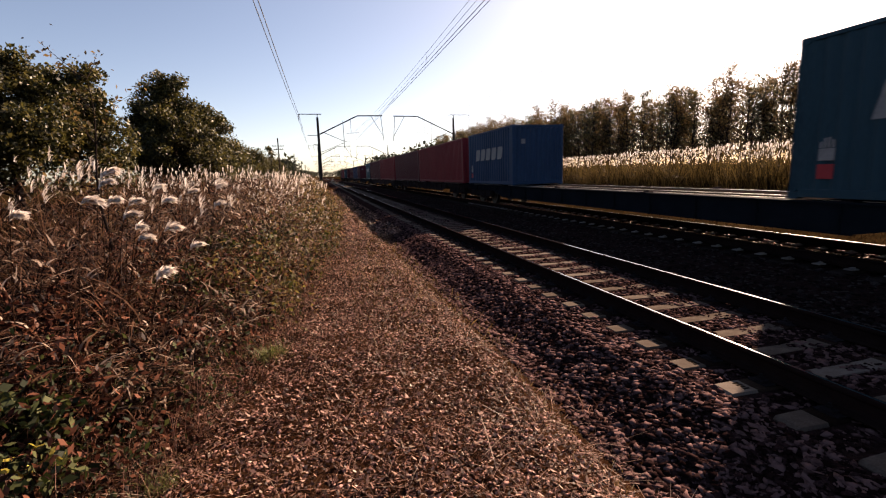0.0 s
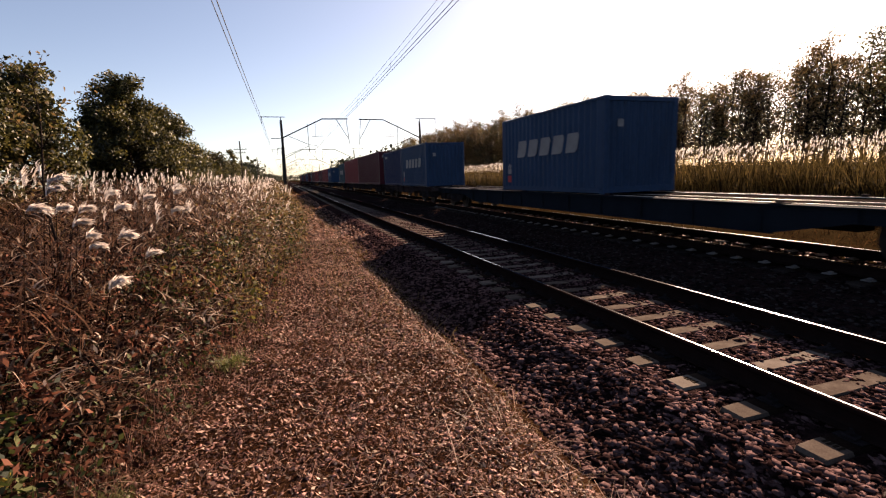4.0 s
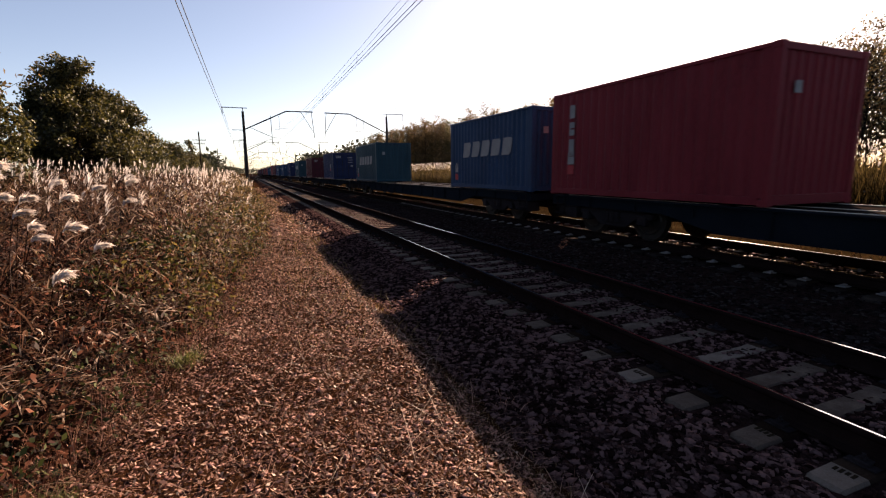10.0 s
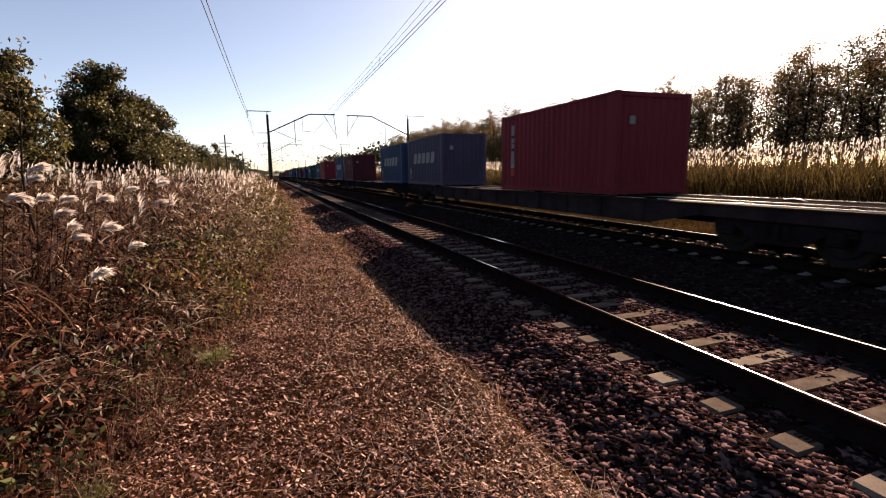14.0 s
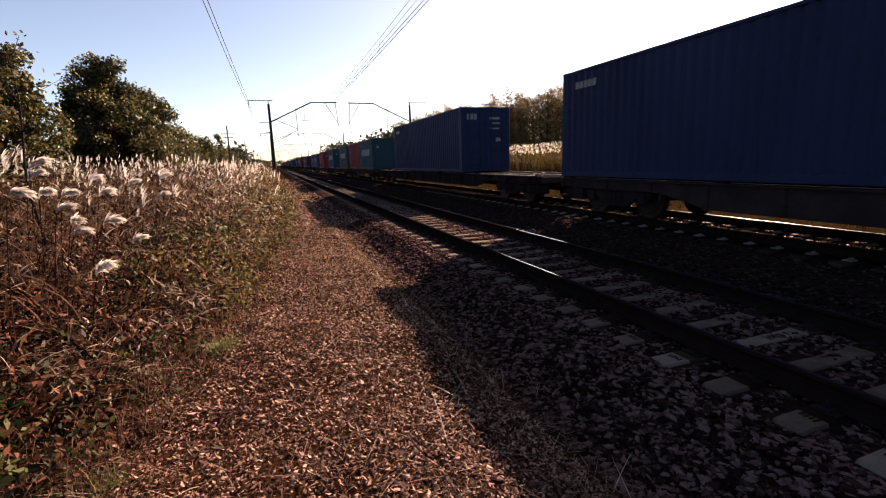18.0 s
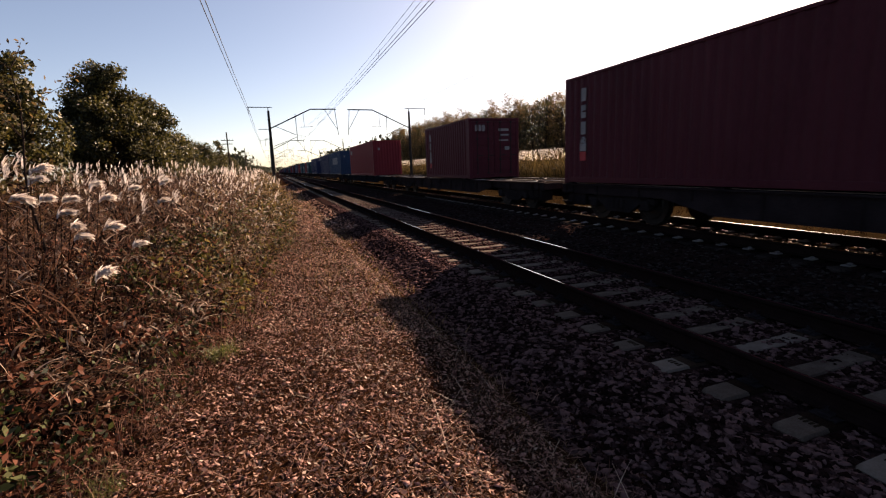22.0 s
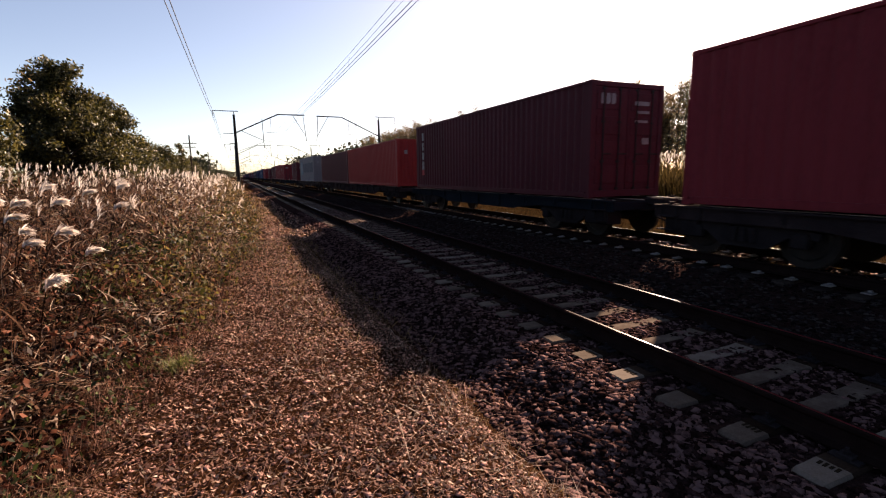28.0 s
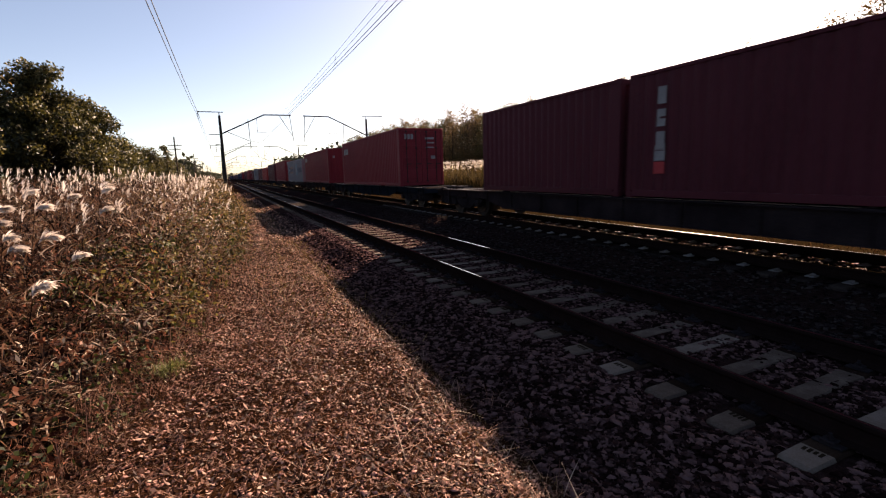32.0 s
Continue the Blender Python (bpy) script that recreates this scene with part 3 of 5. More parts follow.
def star7():
    bm = bmesh.new()
    ring = []
    for i in range(14):
        a = math.pi / 2 + i * math.pi / 7
        r = 0.6 if i % 2 == 0 else 0.2
        ring.append(bm.verts.new((-0.012, r * math.cos(a), r * math.sin(a))))
    bm.faces.new(ring)
    r = bmesh.ops.extrude_face_region(bm, geom=bm.faces[:])
    for v in r["geom"]:
        if isinstance(v, bmesh.types.BMVert):
            v.co.x += 0.004
    return bm


def sign_mesh():
    """White pictogram plate: a rounded patch with four short bars above."""
    bm = bmesh.new()
    box(bm, -0.006, 0.0, -0.13, 0.13, -0.16, 0.04, 0.002)
    for i, t in enumerate((0.1, 0.16, 0.17, 0.13)):
        y = 0.1 - i * 0.065
        box(bm, -0.006, 0.0, y - 0.022, y + 0.022, 0.05, 0.05 + t)
    return bm


def plate(w, h):
    bm = bmesh.new()
    box(bm, -0.007, 0.0, -w / 2, w / 2, -h / 2, h / 2)
    return bm


def container(length, h, colour, mark, doors, label):
    """Origin at the middle of the floor; the side towards -x carries the mark; the end towards -y faces back."""
    root = tagged(new("shipping_container"), label, "shipping container", "containers on the train")
    P = PAINT[colour]
    L2 = length / 2
    side = shared(("side_wall", length, h, colour), lambda: wave_side(length, h), P)
    put("side_wall", side, root, (-W2 + 0.012, 0, 0))
    put("side_wall", side, root, (W2 - 0.012, 0, 0), math.pi)
    put("front_wall", shared(("front_wall", h, colour), lambda: end_wall(h), P), root, (0, L2 - 0.03, 0))
    if doors:
        leaf = shared(("door", h, colour), lambda: door_leaf(h), P)
        for s in (0, 1):
            d = put("door", leaf, root, (-W2 + 0.12 if s == 0 else 0.005, -L2 + 0.03, 0))
            for i in range(4):
                put("door_panel", shared(("door_panel", h, colour), lambda: door_panel(h), P), d, (0, 0, 0.38 + i * (h - 0.7) / 3.6))
            for i in (0.28, 0.8):
                put("lock_rod", shared(("lock_rod", h), lambda: lock_rod(h), M["mast"]), d, (i * 1.0, -0.035, 0))
        for i, (xx, zz, w, hh) in enumerate(((0.45, h - 0.5, 0.5, 0.1), (0.5, h - 0.72, 0.42, 0.07), (0.45, h - 0.95, 0.45, 0.06), (0.62, h * 0.5, 0.22, 0.16))):
            pl = put("marking", shared(("marking_end", w, hh), lambda: plate(w, hh), M["white"]), root, (xx, -L2 + 0.004, zz), math.pi / 2, "white marking on the door" if i == 0 else "")
    else:
        put("rear_wall", shared(("front_wall", h, colour), lambda: end_wall(h), P), root, (0, -L2 + 0.03, 0), math.pi)

    def roof():
        bm = bmesh.new()
        n = int(length / 0.3)
        a, b = [], []
        for i in range(n * 2 + 1):
            yy = -L2 + 0.06 + (length - 0.12) * i / (n * 2)
            zz = h - 0.03 + (0.018 if i % 2 else 0.0)
            a.append(bm.verts.new((-W2 + 0.05, yy, zz)))
            b.append(bm.verts.new((W2 - 0.05, yy, zz)))
        for i in range(len(a) - 1):
            bm.faces.new((a[i], b[i], b[i + 1], a[i + 1]))
        return bm

    def rail(z0, z1):
        bm = bmesh.new()
        box(bm, -0.03, 0.03, -L2 + 0.17, L2 - 0.17, z0, z1, 0.008)
        return bm

    def cross(z0, z1):
        bm = bmesh.new()
        box(bm, -W2 + 0.16, W2 - 0.16, -0.05, 0.05, z0, z1, 0.008)
        return bm

    def floor():
        bm = bmesh.new()
        box(bm, -W2 + 0.07, W2 - 0.07, -L2 + 0.08, L2 - 0.08, 0.1, 0.15)
        return bm

    def floor_beam():
        bm = bmesh.new()
        box(bm, -W2 + 0.07, W2 - 0.07, 0, 0.05, 0.02, 0.1)
        return bm

    put("roof", shared(("roof", length, h, colour), roof, P), root)
    put("floor", shared(("floor", length), floor, M["iron"]), root)
    for i in range(int(length / 0.6)):
        put("floor_beam", shared(("floor_beam",), floor_beam, M["iron"]), root, (0, -L2 + 0.4 + i * 0.6, 0))
    for s in (-1, 1):
        put("top_rail", shared(("top_rail", length, h, colour), lambda: rail(h - 0.075, h - 0.004), P), root, (s * (W2 - 0.031), 0, 0))
        put("bottom_rail", shared(("bottom_rail", length, colour), lambda: rail(0.03, 0.17), P), root, (s * (W2 - 0.031), 0, 0))
        for e in (-1, 1):
            put("corner_post", shared(("corner_post", h, colour), lambda: posts(h, 0), P), root, (s * (W2 - 0.078), e * (L2 - 0.062), 0))
            for z in (0.06, h - 0.055):
                put("corner_casting", shared(("corner_casting", colour), casting, P), root, (s * (W2 - 0.079), e * (L2 - 0.087), z))
    for e in (-1, 1):
        put("end_sill", shared(("end_sill", colour), lambda: cross(0.03, 0.2), P), root, (0, e * (L2 - 0.06), 0))
        put("end_header", shared(("end_header", h, colour), lambda: cross(h - 0.13, h - 0.006), P), root, (0, e * (L2 - 0.06), 0))
    X = -W2 + 0.004
    sig = shared(("sign",), sign_mesh, M["white"])
    sred = shared(("sign_base",), lambda: plate(0.26, 0.24), M["sign_red"])
    if mark == "bars":
        big = length > 7
        wordmark(root, (X, L2 - (4.3 if big else 1.2), h * (0.44 if big else 0.46)), 5, 0.82 if big else 0.58, 0.85 if big else 0.56, 0.22 if big else 0.18, "white", 0.25, 0, "large white wordmark block")
        put("sign", sig, root, (X, L2 - 0.6, h * 0.3))
        put("sign_base", sred, root, (X, L2 - 0.6, h * 0.3 - 0.34))
    elif mark == "column":
        upright(root, (X, L2 - 0.35, h - 0.3), 6, 0.2, 0.2, 0.05, "white block of an upright wordmark")
        if length < 7:
            put("sign", sig, root, (X, -L2 + 2.2, h * 0.75))
    elif mark == "short":
        upright(root, (X, L2 - 0.75, h - 0.35), 3, 0.2, 0.34, 0.1, "white block of an upright wordmark")
        put("sign", sig, root, (X, L2 - 0.85, h * 0.36))
        put("sign_base", sred, root, (X, L2 - 0.85, h * 0.36 - 0.3))
    elif mark == "corner":
        wordmark(root, (X, L2 - 0.6, h - 0.85), 3, 0.3, 0.4, 0.08, "white", 0.1, 0, "white corner wordmark block")
    elif mark == "small":
        wordmark(root, (X, L2 - 0.6, h - 0.5), 5, 0.15, 0.18, 0.03, "white", 0.1, 0, "small white wordmark block")
    elif mark == "sign":
        put("sign", sig, root, (X, -L2 + 1.6, h * 0.5))
        put("sign_base", sred, root, (X, -L2 + 1.6, h * 0.5 - 0.34))
    elif mark == "star":
        k = 1.0 if length > 7 else 0.8
        put("emblem", shared(("emblem", k), lambda: plate(1.55 * k, 1.6 * k), M["pale_blue"]), root, (X, L2 - 2.1 * k, h * 0.55), 0, "pale blue emblem square")
        put("star", shared(("star",), star7, M["white"]), root, (X - 0.003, L2 - 2.1 * k, h * 0.55), 0, "white seven-pointed star")
        wordmark(root, (X, L2 - (3.6 if k == 1 else 2.6), h * (0.37 if k == 1 else 0.42)), 6, 1.1 if k == 1 else 0.42, 1.12 if k == 1 else 0.55, 0.26 if k == 1 else 0.1, "dark_ink", 0.0, 0, "large dark blue wordmark block")
    elif mark == "panel":
        put("emblem", shared(("emblem_dark",), lambda: plate(1.25, 0.8), M["dark_ink"]), root, (X, L2 - 1.85, h * 0.55), 0, "dark blue emblem panel")
        wordmark(root, (X - 0.006, L2 - 1.42, h * 0.55 - 0.17), 3, 0.22, 0.34, 0.06, "white", 0.0)
        put("panel", shared(("orange_panel",), lambda: plate(2.6, 0.8), M["orange"]), root, (X, L2 - 3.79, h * 0.55), 0, "orange panel")
        wordmark(root, (X - 0.008, L2 - 2.62, h * 0.55 - 0.22), 8, 0.22, 0.44, 0.08, "dark_ink", 0.08)
    if doors:
        wordmark(root, (-W2 + 0.3, -L2 + 0.006, h - 0.55), 3, 0.13, 0.26, 0.04, "white", 0.05, math.pi / 2)
    else:
        put("sign", shared(("sign_small",), lambda: plate(0.18, 0.2), M["white"]), root, (-0.7, -L2 + 0.01, h - 0.7), math.pi / 2)
    return root


# ---- flat wagon ----
def wheel_mesh():
    bm = bmesh.new()
    for x0, x1, r0, r1 in ((-0.065, 0.045, 0.475, 0.47), (0.045, 0.07, 0.505, 0.5)):
        res = bmesh.ops.create_cone(bm, cap_ends=True, segments=28, radius1=r0, radius2=r1, depth=x1 - x0)
        bmesh.ops.transform(bm, matrix=Matrix.Translation(((x0 + x1) / 2, 0, 0)) @ pose(0, 0, 0, 0, 90, 0), verts=res["verts"])
    for x0, x1, r in ((-0.085, -0.06, 0.36), (-0.16, -0.08, 0.13)):
        res = bmesh.ops.create_cone(bm, cap_ends=True, segments=16, radius1=r * 0.9, radius2=r, depth=x1 - x0)
        bmesh.ops.transform(bm, matrix=Matrix.Translation(((x0 + x1) / 2, 0, 0)) @ pose(0, 0, 0, 0, 90, 0), verts=res["verts"])
    return bm


def side_frame():
    """Cast side frame of a three-piece bogie, in y, z."""
    bm = bmesh.new()
    out = [(-1.2, 0.5), (-1.2, 0.62), (-0.85, 0.66), (-0.4, 0.74), (0.4, 0.74), (0.85, 0.66), (1.2, 0.62), (1.2, 0.5), (0.75, 0.5), (0.4, 0.26), (-0.4, 0.26), (-0.75, 0.5)]
    f = bm.faces.new([bm.verts.new((-0.06, y, z)) for y, z in out])
    r = bmesh.ops.extrude_face_region(bm, geom=[f])
    for v in r["geom"]:
        if isinstance(v, bmesh.types.BMVert):
            v.co.x = 0.06
    for s in (-1, 1):
        box(bm, -0.13, 0.06, s * 0.925 - 0.13, s * 0.925 + 0.13, 0.34, 0.6, 0.03)
    for y in (-0.17, 0.0, 0.17):
        rod(bm, (-0.07, y, 0.36), (-0.07, y, 0.62), 0.07, 10)
    bmesh.ops.recalc_face_normals(bm, faces=bm.faces)
    return bm


def bolster():
    bm = bmesh.new()
    box(bm, -1.0, 1.0, -0.17, 0.17, 0.5, 0.78, 0.03)
    for s in (-1, 1):
        box(bm, -0.8, 0.8, s * 0.55 - 0.05, s * 0.55 + 0.05, 0.4, 0.5, 0.01)
    return bm


def axle():
    bm = bmesh.new()
    rod(bm, (-0.95, 0, 0), (0.95, 0, 0), 0.085, 10)
    return bm


def girder(length, belly):
    """Fish-bellied side girder along y, in its own frame."""
    bm = bmesh.new()
    L2 = length / 2 - 0.35
    t = L2 - (5.0 if length > 16 else 4.3)
    top, lo, deep = 1.015, 0.76, 0.76 - belly
    out = [(-L2, top), (-L2, lo), (-t - 1.2, lo), (-t, deep), (t, deep), (t + 1.2, lo), (L2, lo), (L2, top)]
    f = bm.faces.new([bm.verts.new((0, y, z)) for y, z in out])
    r = bmesh.ops.extrude_face_region(bm, geom=[f])
    for v in r["geom"]:
        if isinstance(v, bmesh.types.BMVert):
            v.co.x = 0.02
    box(bm, -0.07, 0.09, -L2, L2, top - 0.025, top + 0.005)
    box(bm, -0.06, 0.02, -t, t, deep - 0.02, deep)
    for i in range(int(L2 * 2 / 1.5)):
        y = -L2 + 0.7 + i * 1.5
        box(bm, -0.05, 0.001, y, y + 0.015, lo if abs(y) > t else deep, top - 0.02)
    bmesh.ops.recalc_face_normals(bm, faces=bm.faces)
    return bm


def cross_beam():
    bm = bmesh.new()
    box(bm, -1.18, 1.18, -0.06, 0.06, 0.78, 0.984, 0.01)
    return bm


def deck_bar(length):
    bm = bmesh.new()
    box(bm, -0.014, 0.014, -length / 2 + 0.5, length / 2 - 0.5, 1.02, 1.035, 0.004)
    return bm


def deck_plate(length):
    bm = bmesh.new()
    box(bm, -1.17, 1.17, -length / 2 + 0.5, length / 2 - 0.5, 0.985, 0.996)
    return bm


def centre_sill(length):
    bm = bmesh.new()
    box(bm, -0.26, 0.26, -length / 2 + 0.4, length / 2 - 0.4, 0.74, 0.98, 0.02)
    k = length / 2 - 4.6
    box(bm, -0.24, 0.24, -k, k, 0.52, 0.75, 0.02)
    return bm


def coupler():
    bm = bmesh.new()
    box(bm, -0.09, 0.09, -0.55, 0.2, 0.8, 0.98, 0.03)
    box(bm, -0.2, 0.14, -0.78, -0.5, 0.78, 1.0, 0.05)
    rod(bm, (0.3, -0.2, 0.85), (0.36, -0.35, 0.5), 0.025, 6)
    rod(bm, (0.36, -0.35, 0.5), (0.25, -0.7, 0.55), 0.025, 6)
    return bm


def foot_lock():
    bm = bmesh.new()
    box(bm, -0.12, 0.12, -0.14, 0.14, 1.015, 1.038, 0.006)
    box(bm, -0.05, 0.05, -0.06, 0.06, 1.036, 1.085, 0.012)
    return bm


def brake_gear():
    bm = bmesh.new()
    rod(bm, (-0.5, -0.4, 0.75), (-0.5, 0.3, 0.75), 0.19, 14)
    rod(bm, (0.45, -0.7, 0.72), (0.45, 0.5, 0.72), 0.16, 14)
    rod(bm, (-0.5, 0.3, 0.75), (-0.5, 2.6, 0.72), 0.025, 6)
    box(bm, -0.9, -0.3, 0.5, 0.8, 0.62, 0.9, 0.02)
    return bm


def end_box():
    """Dark valve box below the deck end, with a lid."""
    bm = bmesh.new()
    box(bm, -0.16, 0.3, -0.38, 0.38, 0.34, 0.66, 0.02)
    box(bm, -0.18, 0.32, -0.4, 0.4, 0.655, 0.675)
    return bm


def step_mesh():
    bm = bmesh.new()
    rod(bm, (0, -0.17, 0.45), (0, -0.17, 0.95), 0.016, 6)
    rod(bm, (0, 0.17, 0.45), (0, 0.17, 0.95), 0.016, 6)
    box(bm, -0.12, 0.03, -0.19, 0.19, 0.43, 0.455)
    box(bm, -0.12, 0.03, -0.19, 0.19, 0.7, 0.72)
    return bm


# the decks ride this much lower than the drawn parts
SUNK = 0.087


def wagon(length, blue):
    root = tagged(new("flat_wagon"), "dark blue container flat wagon with bright worn deck edges" if blue else "dark brown container flat wagon with bright worn deck edges", "flat wagon", "wagons of the train")
    L2 = length / 2
    fm = M["deck_blue"] if blue else M["deck"]
    belly = 0.25 if length > 16 else 0.14
    for s in (-1, 1):
        g = put("side_girder", shared(("side_girder", length, blue), lambda: girder(length, belly), fm), root, (s * 1.2, 0, -SUNK), 0 if s < 0 else math.pi)
        put("deck_strip", shared(("deck_strip", length), lambda: deck_bar(length), M["planks"]), root, (s * 1.02, 0, -SUNK), 0, "bright worn deck strip")
    put("deck_strip", shared(("deck_strip", length), lambda: deck_bar(length), M["planks"]), root, (0.0, 0, -0.02 - SUNK))
    put("deck_plate", shared(("deck_plate", length, blue), lambda: deck_plate(length), M["plate"]), root, (0, 0, -SUNK))
    put("centre_sill", shared(("centre_sill", length), lambda: centre_sill(length), M["iron"]), root, (0, 0, -SUNK))
    n = int((length - 1.2) / 1.9)
    for i in range(n + 1):
        put("cross_beam", shared(("cross_beam", blue), cross_beam, fm), root, (0, -L2 + 0.45 + (length - 0.9) * i / n, -SUNK))
    for i in range(max(4, int(length / 4))):
        k = max(4, int(length / 4))
        for s in (-1, 1):
            put("container_lock", shared(("container_lock",), foot_lock, M["deck"]), root, (s * 1.13, -L2 + 0.7 + (length - 1.4) * i / (k - 1), -SUNK))
    put("brake_gear", shared(("brake_gear",), brake_gear, M["iron"]), root, (0, 0.6, 0))
    for e in (-1, 1):
        put("coupler", shared(("coupler",), coupler, M["iron"]), root, (0, e * (L2 - 0.3), 0), 0 if e < 0 else math.pi)
        put("end_box", shared(("end_box",), end_box, M["iron"]), root, (-1.0, e * (L2 - 0.95), 0))
        put("step", shared(("step",), step_mesh, M["iron"]), root, (-1.24, e * (L2 - 0.75), 0))
        b = new("bogie")
        b.parent = root
        b.location = (0, e * (L2 - (2.6 if length > 16 else 2.2)), 0)
        put("bolster", shared(("bolster",), bolster, M["iron"]), b)
        for s in (-1, 1):
            put("side_frame", shared(("side_frame",), side_frame, M["iron"]), b, (s * 1.02, 0, 0), 0 if s < 0 else math.pi)
            for k in (-0.925, 0.925):
                put("wheel", shared(("wheel",), wheel_mesh, M["wheel"]), b, (s * 0.79, k, 0.475), 0 if s < 0 else math.pi)
        for k in (-0.925, 0.925):
            put("axle", shared(("axle",), axle, M["iron"]), b, (0, k, 0.475))
    return root


COLOUR_WORDS = dict(red="red", maroon="dark maroon", orange_red="orange red", navy="navy blue", blue="bright blue", teal="dark teal", grey="pale grey", slate="purple grey")
MARK_WORDS = dict(bars="a broad white wordmark", column="a white upright wordmark", short="a short white upright wordmark", corner="a white corner mark", small="a small white mark",
                  sign="a white and red warning patch", star="a star emblem", panel="dark and orange marks", plain="plain sides")
A, B, STD, TALL = 6.06, 12.19, 2.59, 2.896
# front end at the start, length, height, colour, mark, doors to the rear
LOADS = [
    (182.0, B, STD, "maroon", "plain", 1), (169.5, B, STD, "red", "plain", 0), (156.0, A, STD, "teal", "bars", 0), (141.0, A, STD, "maroon", "plain", 0), (128.5, B, STD, "maroon", "plain", 0),
    (115.0, B, STD, "navy", "plain", 1), (102.4, A, STD, "maroon", "short", 0), (83.5, A, STD, "teal", "bars", 0), (76.6, B, STD, "maroon", "plain", 0), (64.0, B, STD, "red", "plain", 0),
    (50.9, B, STD, "maroon", "plain", 0), (38.4, B, STD, "red", "plain", 0), (25.1, A, STD, "blue", "bars", 0),
    (6.65, A, 2.7, "teal", "bars", 0), (-0.4, B, TALL, "red", "column", 0), (-12.7, B, TALL, "maroon", "plain", 1), (-26.85, A, STD, "navy", "small", 0), (-33.05, A, STD, "blue", "bars", 0),
    (-49.3, A, STD, "blue", "bars", 0), (-66.4, A, STD, "navy", "sign", 0), (-82.4, A, STD, "teal", "bars", 0), (-98.2, A, STD, "maroon", "short", 1), (-114.3, A, STD, "navy", "sign", 1),
    (-130.75, A, STD, "teal", "bars", 0), (-149.0, A, STD, "blue", "bars", 0), (-156.1, A, 2.7, "red", "short", 0), (-175.0, A, 2.7, "blue", "bars", 0), (-182.05, A, STD, "maroon", "column", 0),
    (-201.0, A, STD, "blue", "bars", 0), (-208.5, A, STD, "slate", "bars", 0), (-220.9, A, STD, "red", "short", 0), (-234.2, A, STD, "teal", "bars", 0), (-246.6, A, STD, "teal", "bars", 0),
    (-254.8, A, STD, "red", "short", 0), (-261.2, A, STD, "teal", "bars", 0), (-275.2, B, TALL, "navy", "small", 1), (-295.2, B, TALL, "navy", "small", 0), (-308.1, B, TALL, "blue", "bars", 0),
    (-327.9, B, TALL, "red", "corner", 0), (-354.3, A, STD, "maroon", "short", 1), (-367.4, B, TALL, "maroon", "short", 0), (-379.8, B, TALL, "red", "corner", 0), (-393.2, A, STD, "red", "corner", 1),
    (-412.7, A, STD, "maroon", "short", 0), (-423.1, B, TALL, "grey", "star", 0), (-440.6, B, STD, "maroon", "plain", 0), (-453.1, B, STD, "orange_red", "plain", 0), (-468.3, B, TALL, "maroon", "short", 1),
    (-483.2, B, TALL, "red", "plain", 1), (-498.5, A, STD, "grey", "panel", 0), (-505.0, A, STD, "grey", "star", 0), (-513.2, B, TALL, "red", "corner", 0), (-530.7, B, TALL, "red", "corner", 1),
    (-551.2, A, STD, "maroon", "plain", 0), (-557.5, A, STD, "maroon", "short", 0), (-570.0, B, STD, "maroon", "plain", 0),
]
# front and rear end of each wagon at the start
WAGONS = [(182.6, 156.8), (156.4, 141.2), (141.5 - 0.6, 115.6), (115.4, 96.0), (95.4, 77.4), (77.1, 51.5), (51.2, 25.9), (25.6, 0.25), (-0.1, -25.6), (-26.2, -40.4), (-40.9, -65.3), (-65.9, -91.0), (-91.5, -106.3),
          (-106.9, -129.3), (-129.9, -155.4), (-155.8, -181.4), (-181.9, -207.7), (-208.1, -233.6), (-234.0, -253.4), (-254.0, -268.2), (-268.8, -294.4), (-294.9, -320.7), (-321.2, -346.7),
          (-347.2, -366.5), (-367.0, -392.4), (-392.8, -419.3), (-419.8, -439.3), (-439.9, -465.8), (-467.3, -481.6), (-482.3, -496.6), (-497.4, -511.9), (-512.5, -526.3), (-526.8, -546.4), (-547.0, -572.0)]


def travelled(t):
    """Metres that the train has gone: it slowly gains speed."""
    return 16.3 * t + 0.0425 * t * t


def build_train():
    rolling = []
    for i, (f, r) in enumerate(WAGONS):
        if f - r > 20:
            w = wagon(round((f - r) * 2) / 2, i % 3 == 1 or 14 <= i <= 16)
        else:
            w = wagon(round((f - r) * 2) / 2, i % 4 == 0)
        rolling.append((w, (f + r) / 2, RISE))
    for f, length, h, colour, mark, doors in LOADS:
        lab = "%s corrugated steel container with %s" % (COLOUR_WORDS[colour], MARK_WORDS[mark])
        rolling.append((container(length, h, colour, mark, doors, lab), f - length / 2, RISE + 1.042 - SUNK))
    return rolling


ROLLING = build_train()

# ---- overhead line ----
SPAN = 63.9


def insulator(bm, a, b, n=5, r=0.07):
    a, b = Vector(a), Vector(b)
    rod(bm, a, b, 0.02, 6)
    for i in range(n):
        p = a.lerp(b, (i + 0.5) / n)
        d = (b - a).normalized() * 0.02
        rod(bm, p - d, p + d, r, 10, r * 0.55)


